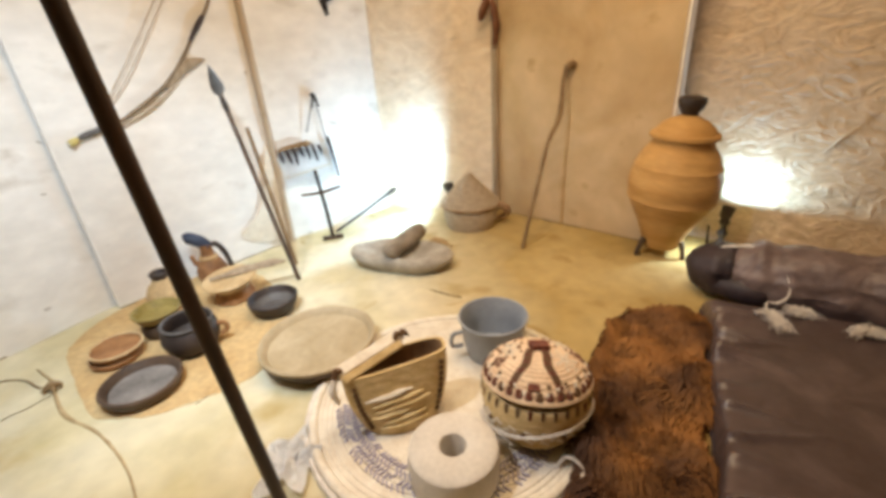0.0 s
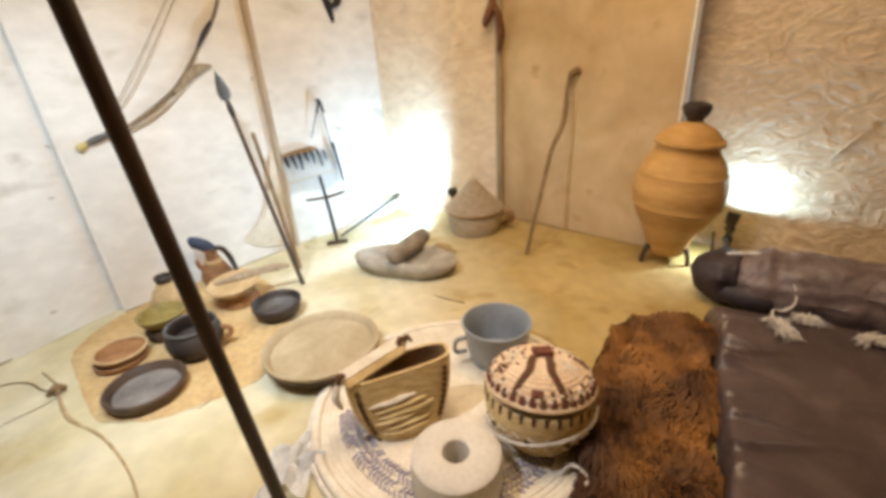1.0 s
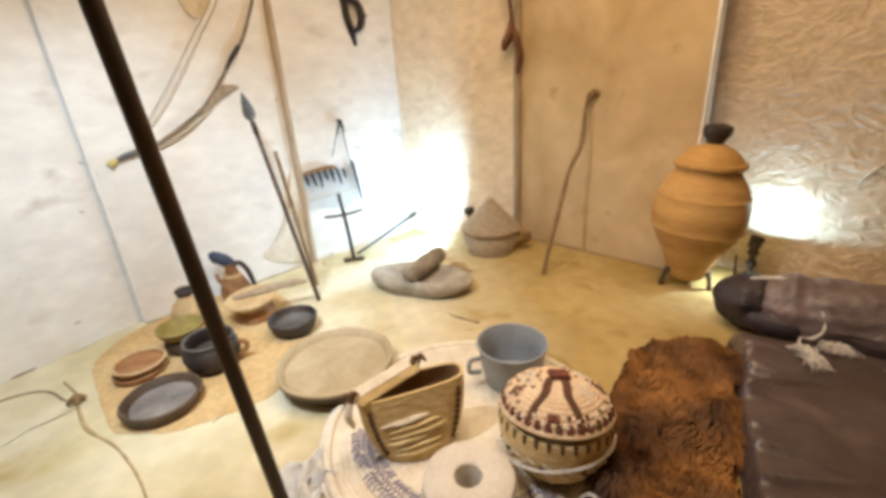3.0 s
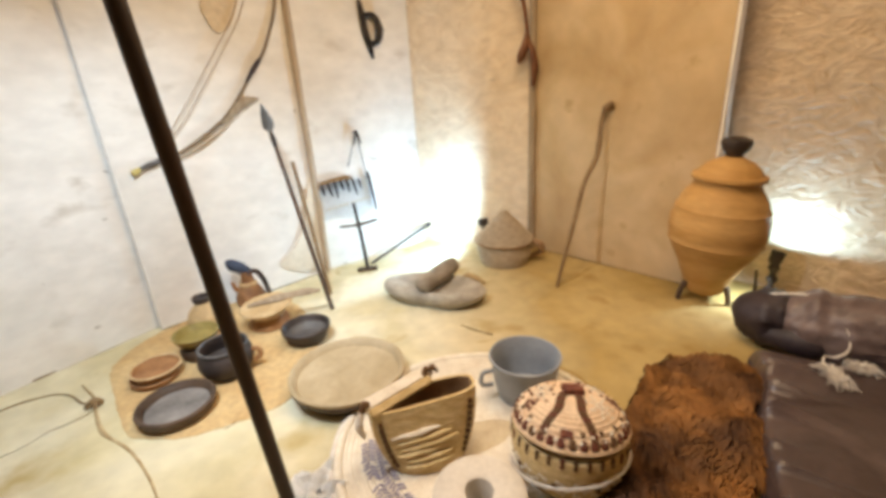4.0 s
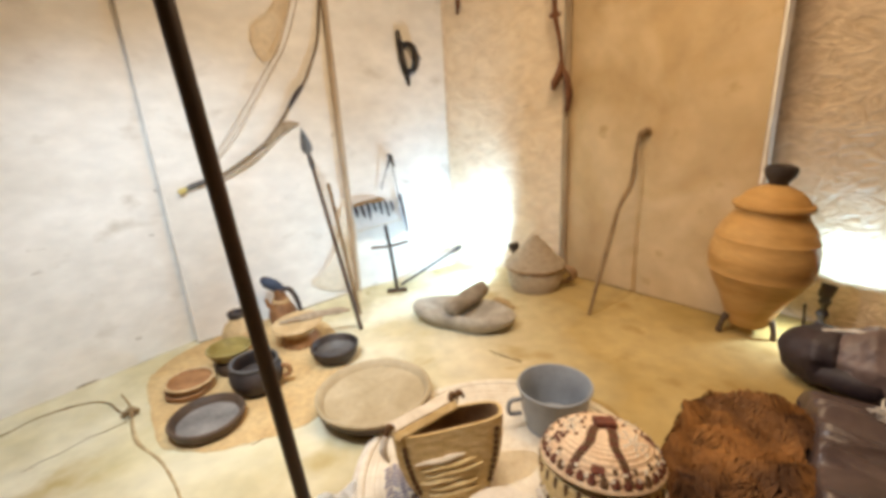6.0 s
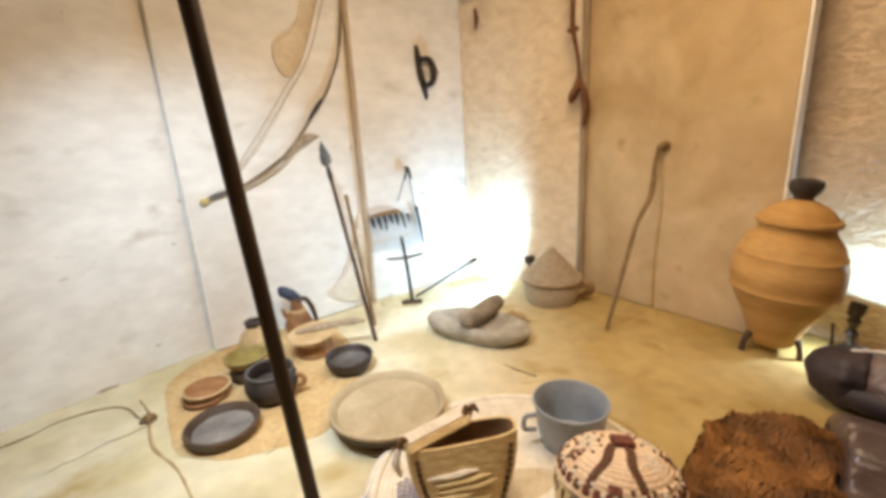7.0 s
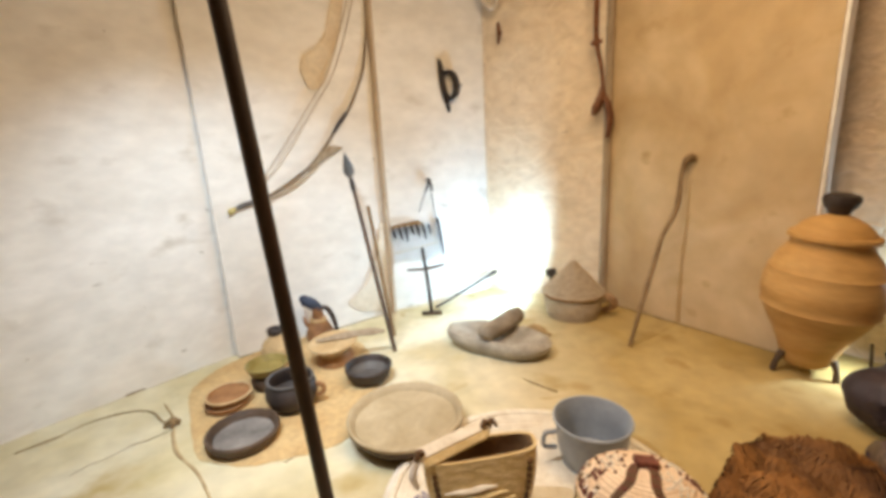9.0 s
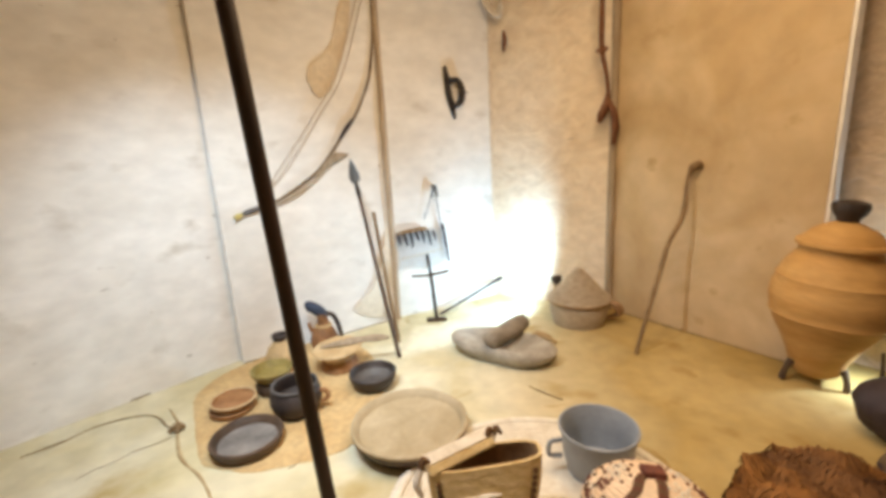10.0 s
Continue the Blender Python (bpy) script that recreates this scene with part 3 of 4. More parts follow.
big_jar()
def floor_spotlight(x, y, height, turn, label, beads=True):
    """A small black lamp head on a knobbly stand."""
    t = thing("floor_spotlight", pose(x, y, 0, 0, 0, turn), label, "spotlight", "spotlights by the wall")
    h = height - 0.07
    prof = [(0.0, 0), (0.05, 0), (0.048, 0.015), (0.02, 0.025)]
    for k in range(3):
        z = 0.03 + (h - 0.03) * k / 3
        prof += [(0.018, z), (0.034 if beads else 0.02, z + h / 8), (0.017, z + h / 4)]
    part("stand", lathe(prof + [(0.014, h), (0.0, h)], 24, 0.04), BLACKCLAY, t)
    head = lathe([(0.0, -0.045), (0.030, -0.045), (0.042, -0.03), (0.046, 0.03), (0.046, 0.05), (0.040, 0.05), (0.038, 0.0), (0.0, -0.01)], 28)
    part("lamp_head", head, BLACKCLAY, t, at=pose(0, 0, height - 0.05, 0, 18 if beads else 12, 0) @ Matrix.Diagonal((0.85 if beads else 1, 0.85 if beads else 1, 0.9 if beads else 0.55, 1)))


floor_spotlight(2.12, 2.46, 0.335, 10, "small black spotlight on a knobbly stand facing the rough wall")
floor_spotlight(0.425, 3.64, 0.335, 165, "small black spotlight on a short stand behind the lidded basket", False)
solid("thin_peg", tube([(0, 0, 0), (0.0, 0.01, 0.14), (-0.01, 0.015, 0.28)], [0.010, 0.009, 0.007], 8, 4, 0.1), DARKWOOD, pose(1.90, 2.30, 0), "thin dark wooden peg standing on the floor", "peg")

t = thing("lidded_basket", pose(0.57, 3.42, 0), "round grey-beige coiled basket with a conical lid", "basket")
body = part("body", lathe([(0, 0.004), (0.18, 0.004), (0.205, 0.1), (0.20, 0.19), (0.0, 0.185)], 40), LIDGREY, t)
for i in range(8):
    part("coil", ring(0.185 + 0.025 * math.sin(i / 7 * 2.2), 0.016, 0.014 + i * 0.024, 48, 8), LIDGREY, body)
lid = part("lid", lathe([(0.225, 0.195), (0.12, 0.315), (0.004, 0.445), (0, 0.45)], 40), LIDGREY, t)
for i in range(14):
    part("coil", ring(0.232 - 0.0165 * i, 0.0125, 0.208 + i * 0.0175, 44, 6), LIDGREY, lid)
part("rim_band", ring(0.232, 0.011, 0.196, 48, 8), BAGLEATHER, t, "tan leather rim band")
part("carry_loop", tube([(0.20, -0.06, 0.20), (0.27, -0.09, 0.17), (0.31, -0.06, 0.10), (0.27, -0.01, 0.05), (0.20, 0.0, 0.03)], [0.014, 0.026, 0.034, 0.030, 0.016], 10, 6, 0.25, flat=0.7), BAGLEATHER, t, "brown leather carrying loop")

# saddle quern and its rubbing stone
bm = bmesh.new()
n, k = 48, 10
prev = None
for j, (f, z) in enumerate([(0.74, 0.0), (0.84, 0.025), (0.98, 0.065), (1.0, 0.095), (0.95, 0.118), (0.86, 0.126), (0.7, 0.112), (0.45, 0.092), (0.2, 0.085)]):
    cur = []
    for i in range(n):
        a = 2 * math.pi * i / n
        r = 0.385 * 0.215 / math.hypot(0.215 * math.cos(a), 0.385 * math.sin(a)) * (1 - 0.17 * abs(math.sin(a)) ** 3 + 0.04 * noise.noise((math.cos(a) * 2, math.sin(a) * 2, 4)))
        cur.append(bm.verts.new((f * r * math.cos(a), f * r * math.sin(a), z + 0.008 * noise.noise((a * 2, f * 5, 1)) * (j > 0))))
    if prev:
        for i in range(n):
            bm.faces.new((prev[i], prev[(i + 1) % n], cur[(i + 1) % n], cur[i]))
    else:
        bm.faces.new(cur[::-1])
    prev = cur
bm.faces.new(prev)
solid("saddle_quern", bm, QUERNSTONE, pose(-0.04, 2.80, 0, 0, 0, -24), "long grey saddle quern stone lying on the floor", "grindstone")
solid("rubbing_stone", tube([(-0.125, -0.165, 0), (-0.108, -0.145, 0.004), (0, 0, 0.008), (0.108, 0.145, 0.022), (0.125, 0.165, 0.026)], [0.03, 0.060, 0.064, 0.058, 0.03], 20, 6, 0.12), STONE, pose(0.0, 2.82, 0.165), "cylindrical grey rubbing stone lying across the quern", "grindstone")
bm = tube([(-0.09, -0.01, 0.02), (0, 0.0, 0.045), (0.10, 0.03, 0.02)], [0.012, 0.045, 0.015], 10, 6, 0.5)
tube([(-0.05, 0.05, 0.012), (0.04, -0.02, 0.05), (0.13, -0.03, 0.015)], 0.012, 8, 5, 0.3, bm)
solid("twig_bundle", bm, TWINE, pose(0.22, 3.02, 0), "small brown bundle of twigs beside the quern", "twigs")


# ---------------- bowls and pots on the clay patch ----------------
def patch(name, outline, z, material, label, kind="structure", category="floor"):
    bm = bmesh.new()
    edge = spline([(x, y, 0) for x, y in outline] + [(*outline[0], 0)], 8)[:-1]
    cx, cy = sum(e.x for e in edge) / len(edge), sum(e.y for e in edge) / len(edge)
    prev = None
    for f, h in ((1.0, -0.01), (1.0, z * 0.5), (0.97, z), (0.7, z), (0.35, z)):
        cur = []
        for e in edge:
            k = f * (1 + 0.03 * noise.noise((e.x * 6, e.y * 6, 0)) + 0.015 * noise.noise((e.x * 19, e.y * 19, 4)))
            cur.append(bm.verts.new((cx + (e.x - cx) * k, cy + (e.y - cy) * k, h)))
        if prev:
            for i in range(len(cur)):
                bm.faces.new((prev[i], prev[(i + 1) % len(cur)], cur[(i + 1) % len(cur)], cur[i]))
        prev = cur
    bm.faces.new(prev)
    return solid(name, bm, material, Matrix(), label, category, kind)


patch("hearth_patch", [(-1.88, 2.12), (-1.93, 2.25), (-1.91, 2.45), (-1.84, 2.62), (-1.46, 3.02), (-1.10, 2.92), (-0.88, 2.62), (-0.76, 2.36), (-0.77, 2.05), (-0.76, 1.82), (-0.95, 1.68), (-1.20, 1.585), (-1.46, 1.63), (-1.66, 1.84)], 0.008, MATTAN, "raised orange clay patch under the pots")


def bowl_profile(r, h, wall_=0.012, foot=0.6, depth=None):
    d = depth if depth is not None else h - 0.02
    return [(0, 0), (r * foot, 0), (r * (foot + 1) / 2 * 1.04, h * 0.35), (r * 0.99, h * 0.8), (r, h - wall_ * 0.4), (r - wall_ * 0.5, h), (r - wall_, h - wall_ * 0.4), (r - wall_ * 1.6, h - d * 0.6), (r * foot * 0.9, h - d), (0, h - d)]


def vessel(name, x, y, z, prof, material, label, category, wob=0.03, seed=1.0, tilt=(0, 0), lining=None, rim=None, group="pots by the wall"):
    t = thing(name, pose(x, y, z, *tilt, 0), label, category, group)
    part("body", lathe(prof, 52, wob, seed), material, t)
    return t


t = vessel("black_dish", -1.302, 1.765, 0.006, [(0, 0), (0.145, 0), (0.162, 0.015), (0.173, 0.048), (0.173, 0.058), (0.166, 0.063), (0.152, 0.054), (0.144, 0.030), (0.0, 0.026)], DARKWOOD, "wide shallow black clay dish with ash-grey inside", "dish")
part("inside", lathe([(0.1415, 0.0308), (0.10, 0.030), (0.0, 0.0295)], 44, 0.03, 1.0), ASH, t, "ash-grey worn inside")
part("rim", ring(0.167, 0.010, 0.059, 52, 8), DARKWOOD, t, "dark brown rolled rim")
t = vessel("clay_dish", -1.575, 2.05, 0.007, [(0, 0), (0.10, 0), (0.115, 0.01), (0.122, 0.032), (0.113, 0.036), (0.104, 0.02), (0, 0.018)], REDCLAY, "shallow red clay dish on the clay patch", "dish", 0.03, 2.0)
t = vessel("clay_dish", -1.565, 2.06, 0.043, [(0, 0), (0.10, 0), (0.117, 0.012), (0.124, 0.034), (0.115, 0.04), (0.104, 0.022), (0, 0.018)], REDCLAY, "shallow red clay dish stacked in another", "dish", 0.03, 5.0)
part("rim", ring(0.1195, 0.0065, 0.037, 48, 8), TANCLAY, t, "tan worn rim")
t = vessel("black_pot", -1.185, 2.07, 0.006, [(0, 0), (0.09, 0), (0.125, 0.035), (0.142, 0.085), (0.138, 0.13), (0.122, 0.155), (0.128, 0.172), (0.118, 0.175), (0.110, 0.155), (0.12, 0.09), (0.08, 0.03), (0, 0.025)], BLACKCLAY, "rounded black clay cooking pot", "pot", 0.03, 3.0)
part("rim", ring(0.122, 0.008, 0.172, 48, 8), GREYCLAY, t, "greyed rim")
part("lug", tube([(0.125, 0.03, 0.12), (0.165, 0.04, 0.11), (0.17, 0.04, 0.07), (0.135, 0.03, 0.05)], 0.014, 8, 5, 0.15), REDCLAY, t, "reddish lug handle")
t = vessel("dark_pot", -1.435, 2.265, 0.006, [(0, 0), (0.08, 0), (0.098, 0.03), (0.10, 0.06), (0.088, 0.082), (0, 0.082)], DARKWOOD, "low dark brown clay pot under an olive bowl", "pot", 0.03, 7.0)
t = vessel("olive_bowl", -1.435, 2.268, 0.089, [(0, 0), (0.06, 0), (0.10, 0.02), (0.122, 0.062), (0.124, 0.07), (0.116, 0.072), (0.095, 0.032), (0, 0.024)], OLIVE, "olive-glazed bowl standing on a dark pot", "bowl", 0.03, 9.0)
part("rim", ring(0.120, 0.006, 0.070, 48, 8), OLIVE, t)
t = vessel("small_jar", -1.515, 2.545, 0.006, [(0, 0), (0.075, 0), (0.105, 0.05), (0.108, 0.11), (0.085, 0.165), (0.05, 0.2), (0.044, 0.225), (0.052, 0.25), (0.042, 0.252), (0.036, 0.22), (0, 0.2)], TANCLAY, "small tan clay jar with a dark narrow mouth", "jar", 0.03, 11.0)
part("mouth", lathe([(0.045, 0.205), (0.047, 0.225), (0.055, 0.25), (0.048, 0.258), (0.040, 0.25), (0.034, 0.22), (0, 0.215)], 32, 0.03), BLACKCLAY, t, "blackened mouth")
t = vessel("footed_bowl", -1.125, 2.585, 0.006, [(0, 0), (0.115, 0), (0.12, 0.02), (0.105, 0.06), (0.10, 0.085), (0.125, 0.11), (0.158, 0.138), (0.165, 0.147), (0.157, 0.155), (0.11, 0.149), (0.0, 0.142)], TANCLAY, "tan footed clay bowl with a wide pale rim", "bowl", 0.05, 13.0, (3, -3))
part("foot_band", lathe([(0.116, 0.004), (0.1225, 0.02), (0.109, 0.06), (0.104, 0.08), (0.100, 0.08)], 48, 0.05, 13.0), REDCLAY, t, "darker red-brown foot")
solid("wooden_spatula", tube([(-0.14, -0.05, 0.0), (0.0, 0.0, 0.012), (0.2, 0.06, 0.02), (0.30, 0.09, 0.012)], [0.01, 0.022, 0.03, 0.01], 8, 6, 0.2, flat=0.4), PALEWOOD, pose(-1.10, 2.60, 0.168), "pale wooden spatula lying across the footed bowl", "spatula")
t = vessel("black_bowl", -0.826, 2.36, 0.008, bowl_profile(0.146, 0.10, 0.014, 0.66), BLACKCLAY, "round black clay bowl with grey inside", "bowl", 0.03, 15.0)
part("inside", lathe([(0.125, 0.055), (0.088, 0.0225), (0, 0.0222)], 44, 0.03, 15.0), GREYCLAY, t, "ash-grey worn inside")
t = vessel("wooden_platter", -0.490, 1.875, 0.003, [(0, 0), (0.20, 0), (0.245, 0.03), (0.275, 0.07), (0.288, 0.098), (0.289, 0.108), (0.279, 0.112), (0.262, 0.102), (0.250, 0.076), (0.20, 0.064), (0, 0.06)], DISHWOOD, "large round cream-coloured carved wooden platter", "platter", 0.025, 17.0)
# dark shell: the shade on the platter's front and underside as colour
part("underside", lathe([(0.202, -0.001), (0.2475, 0.029), (0.2775, 0.069), (0.2875, 0.090), (0.282, 0.090)], 52, 0.025, 17.0), DARKWOOD, t, "underside, darkened for the shade below the rim")


def jug():
    t = thing("coffee_jug", pose(-1.36, 2.89, 0.008), "brown clay coffee jug with blue stopper and dark handle", "jug")
    part("body", lathe([(0, 0), (0.075, 0), (0.098, 0.04), (0.10, 0.08), (0.075, 0.14), (0.045, 0.19), (0.036, 0.24), (0.044, 0.27), (0.034, 0.275), (0, 0.26)], 40, 0.05, 21.0), JUGCLAY, t)
    part("neck_band", ring(0.05, 0.014, 0.175, 32, 8), TANCLAY, t, "tan raised neck band")
    part("stopper", tube([(0.02, 0, 0.25), (-0.03, -0.01, 0.30), (-0.085, -0.03, 0.335), (-0.105, -0.035, 0.335)], [0.034, 0.042, 0.040, 0.020], 12, 5, 0.2), BLUECAP, t, "blue cloth stopper")
    part("handle", tube([(0.02, 0.0, 0.26), (0.065, 0.02, 0.255), (0.10, 0.03, 0.19), (0.12, 0.03, 0.10), (0.125, 0.03, 0.035)], [0.016, 0.018, 0.017, 0.016, 0.022], 10, 6, 0.15), BLACKCLAY, t, "dark curved handle")
    part("spout", tube([(-0.05, -0.03, 0.12), (-0.075, -0.045, 0.16), (-0.085, -0.05, 0.21)], [0.02, 0.016, 0.012], 10, 4, 0.1), REDCLAY, t)


jug()


# ---------------- the woven tray and what stands on it ----------------
def woven_tray():
    t = thing("woven_tray", pose(0.125, 1.44, 0.004), "large round pale woven tray with a blue-violet stitched band", "tray")
    base = part("base", lathe([(0, 0.002), (0.57, 0.002), (0.57, 0.0212), (0.488, 0.0212), (0.480, 0.014), (0.382, 0.014), (0.374, 0.0212), (0, 0.0212)], 72), PALESTRAW, t)
    for i in range(26):
        r = 0.02 + i * 0.0215
        c = ring(r, 0.0115, 0.012 + (0.004 if i > 22 else 0), 72, 6)
        part("coil", c, PALESTRAW, base)
    mesh = finish(box((0.028, 0.0065, 0.006), (0, 0, 0), 0), "stitch", VIOLET, False)
    rng = random.Random(12)
    for row in range(4):
        for i in range(70):
            a = radians(178 + i * 2.55)
            r = 0.398 + 0.027 * row + 0.012 * math.sin(3 * a) + rng.uniform(-0.004, 0.004)
            if rng.random() < 0.12:
                continue
            st = new("stitch", mesh)
            st.parent = base
            st.matrix_basis = pose(r * math.cos(a), r * math.sin(a), 0.0245, 0, 0, math.degrees(a) + (32 if row % 2 else -32) + rng.uniform(-9, 9))
    part("rim", ring(0.584, 0.019, 0.022, 96, 10), PALESTRAW, t)
    part("edge_coil", ring(0.612, 0.010, 0.012, 96, 8), WHITECORD, t, "white edge coil")


woven_tray()
TRAY = 0.028


def tote():
    """A woven bag-shaped basket with a rolled lid flap."""
    t = thing("woven_bag", pose(-0.09, 1.37, TRAY, 0, 0, 12), "tan woven bag basket standing open with rolled flap", "bag")
    n = 56

    def half_width(f):
        return 0.212 * (1 - 0.26 * (1 - f) ** 2.4)

    def loop(bm, f, inset, z):
        rx, ry = half_width(f) - inset, 0.105 - 0.040 * f - inset
        out = []
        for i in range(n):
            a = 2 * math.pi * i / n
            c, s = math.cos(a), math.sin(a)
            p = 2.0 + 1.4 * f
            r = (abs(c) ** p + abs(s) ** p) ** (-1 / p)
            out.append(bm.verts.new((rx * r * c, ry * r * s + 0.020 * f, z + 0.015 * f * c)))
        return out

    bm, inner = bmesh.new(), bmesh.new()
    loops, lining = [], []
    for j in range(25):
        f = j / 24
        loops.append(loop(bm, f, 0.002 * (j % 2), 0.002 + 0.275 * f))
    for j in range(12):
        f = 1 - j / 12
        lining.append(loop(inner, f, 0.014, 0.012 + 0.266 * f))
    loops.append(loop(bm, 1, 0.013, 0.274))
    for own, rows in ((bm, loops), (inner, lining)):
        for a, b in zip(rows, rows[1:]):
            for i in range(n):
                own.faces.new((a[i], a[(i + 1) % n], b[(i + 1) % n], b[i]))
    bm.faces.new(loops[0][::-1])
    inner.faces.new(lining[-1])
    part("body", bm, STRAW, t)
    # inner faces get a darker material so that the opening looks shaded
    part("lining", inner, BAGLEATHER, t, "inner wall, coloured brown for the shade inside")
    for j in range(6):
        f = 0.14 + j * 0.095
        pts = []
        for k in range(13):
            a = radians(236 + 5 * math.sin(j * 2.3) + k * (5.2 - 0.25 * (j % 3) * 2))
            c, s = math.cos(a), math.sin(a)
            p = 2.0 + 1.4 * f
            r = (abs(c) ** p + abs(s) ** p) ** (-1 / p)
            pts.append(((half_width(f) + 0.003) * r * c, (0.105 - 0.040 * f + 0.003) * r * s + 0.020 * f, 0.002 + 0.275 * f + 0.02 * f * c + 0.002 * math.sin(k + j) + 0.014 * k / 12))
        part("straw_strip", tube(pts, [0.003, 0.010, 0.011, 0.003], 6, 2, 0.12), PALESTRAW if j == 5 else GOLDSTRAW, t, "golden raised straw strip")
    for s in (-1, 1):
        for j in range(9):
            f = 0.16 + j * 0.085
            a = radians(270 + s * 46)
            c, sn = math.cos(a), math.sin(a)
            p = 2.0 + 1.4 * f
            r = (abs(c) ** p + abs(sn) ** p) ** (-1 / p)
            x, y, z = (half_width(f) + 0.002) * r * c, (0.105 - 0.040 * f + 0.002) * r * sn + 0.020 * f, 0.002 + 0.275 * f + 0.02 * f * c
            part("side_stitch", box((0.02, 0.012, 0.022), (x, y, z), 0.004), BROWNSTITCH, t, "dark brown stitch")
    way = pose(0, 0, 0, 0, 0, 25)
    part("flap", box((0.32, 0.050, 0.022), (-0.086, 0.052, 0.300), 0.008, turn=way @ pose(0, 0, 0, 30, -3, 0)), PALESTRAW, t, "pale stiff folded flap")
    part("flap_edge", box((0.28, 0.034, 0.016), (-0.078, 0.022, 0.282), 0.006, turn=way @ pose(0, 0, 0, 48, -3, 0)), STRAW, t)
    for x, y, z in ((-0.222, -0.010, 0.292), (0.035, 0.108, 0.305), (0.062, 0.120, 0.300)):
        part("flap_tie", tube([(x - 0.02, y - 0.02, z - 0.03), (x, y - 0.01, z + 0.022), (x + 0.025, y + 0.012, z - 0.02)], [0.008, 0.012, 0.008], 8, 4, 0.3), BROWNSTITCH, t, "dark brown tie")
    part("corner_tassel", tube([(-0.235, -0.03, 0.285), (-0.25, -0.045, 0.24), (-0.235, -0.05, 0.19)], [0.010, 0.016, 0.010], 8, 5, 0.4), WHITECORD, t, "white frayed tassel")


tote()


def millstone():
    prof = [(0.042, 0.0), (0.150, 0.0), (0.157, 0.012), (0.158, 0.10), (0.153, 0.135), (0.140, 0.146), (0.062, 0.148), (0.048, 0.143), (0.044, 0.13), (0.042, 0.06)]
    bm = lathe(prof, 64, 0.015, 31.0, closed=True)
    return solid("millstone", bm, PALESTONE, pose(0.085, 1.055, TRAY), "pale round millstone with a hole through its middle", "millstone")


millstone()


def globe_basket():
    t = thing("globe_basket", pose(0.432, 1.235, TRAY), "round coiled straw basket with a patterned domed lid", "basket")
    R, H = 0.200, 0.170
    body = part("body", lathe([(0, 0.012)] + [(R * math.sqrt(1 - f * f * 0.9) + 0.0015, H + f * 0.205) for f in (-0.85, -0.6, -0.3, 0, 0.25)] + [(0, H + 0.05)], 44), STRAW, t)
    for i in range(17):
        f = -0.80 + i * 0.066
        part("coil", ring(R * math.sqrt(1 - f * f * 0.9) - 0.004, 0.0105, H + f * 0.205, 60, 6), STRAW, body)
    heights = []
    for i in range(14):
        r = 0.197 - i * 0.0145
        z = H + 0.030 + 0.135 * math.sqrt(max(0, 1 - (r / 0.203) ** 2))
        heights.append((r, z))
    lid_at = pose(0, 0, H, -9, 4, 0) @ pose(0, 0, -H)
    lid_part = part("lid", lathe([(r, z + 0.0080) for r, z in heights] + [(0, heights[-1][1] + 0.006)], 44), PINKSTRAW, t, "pinkish domed lid", at=lid_at)
    for r, z in heights:
        part("coil", ring(r, 0.0095, z, 60, 6), PINKSTRAW, lid_part)

    def dab(name, r, a, size, material, parent, label=""):
        z = H + 0.030 + 0.135 * math.sqrt(max(0, 1 - (r / 0.203) ** 2)) + 0.008
        slope = math.degrees(math.atan2(0.135 * r / 0.203 ** 2, math.sqrt(max(0.02, 1 - (r / 0.203) ** 2))))
        m = pose(0, 0, 0, 0, 0, math.degrees(a)) @ pose(r, 0, z, 0, slope, 0)
        part(name, box(size, (0, 0, 0), 0.003), material, parent, label, at=m)

    for i in range(34):
        a = 2 * math.pi * i / 34
        dab("lid_stitch", 0.190, a, (0.030, 0.024, 0.012), DARKSTITCH if i % 4 else BROWNSTITCH, lid_part, "dark red-brown stitch")
        if i % 2:
            dab("lid_stitch", 0.170, a, (0.018, 0.017, 0.010), BROWNSTITCH, lid_part, "dark red-brown stitch")
    for side in (-1, 1):
        for k in range(14):
            d = 0.028 + k * 0.0105
            wide = side * (0.024 + 0.004 * math.sin(k * 0.7) + 0.058 * (d / 0.165) ** 2.2)
            for w in (-0.5, 0.5):
                r, a = math.hypot(d, wide + w * 0.013), math.atan2(wide + w * 0.013, d)
                dab("lid_motif", r, radians(-110) + a, (0.0165, 0.0165, 0.013), BROWNSTITCH if k % 3 else DARKSTITCH, lid_part, "dark stitch of a curved band")
    for base in (-45, 20, 150, -185):
        for ray in range(7):
            for k in range(3):
                x, y = 0.105 + (0.012 + 0.016 * k) * math.cos(ray * 0.9), (0.012 + 0.016 * k) * math.sin(ray * 0.9)
                r, a = math.hypot(x, y), math.atan2(y, x)
                if r < 0.178:
                    dab("lid_motif", r, radians(base) + a, (0.012, 0.010, 0.012), PALESTRAW if (base == -45 or k < 2) else DARKSTITCH, lid_part, "cream and dark rosette stitch")
    for base in (-8, 60, 100, 185):
        for k in range(3):
            for w in range(k + 1):
                r = 0.125 + 0.016 * k
                dab("lid_motif", r, radians(base) + (w - k / 2) * 0.016 / r, (0.015, 0.015, 0.011), DARKSTITCH, lid_part, "dark red stepped triangle stitch")
    dab("lid_motif", 0.172, radians(-112), (0.026, 0.040, 0.014), DARKSTITCH, lid_part, "dark red stitch")
    dab("lid_centre", 0.004, 0, (0.070, 0.056, 0.032), DARKSTITCH, lid_part, "dark brown centre knob")
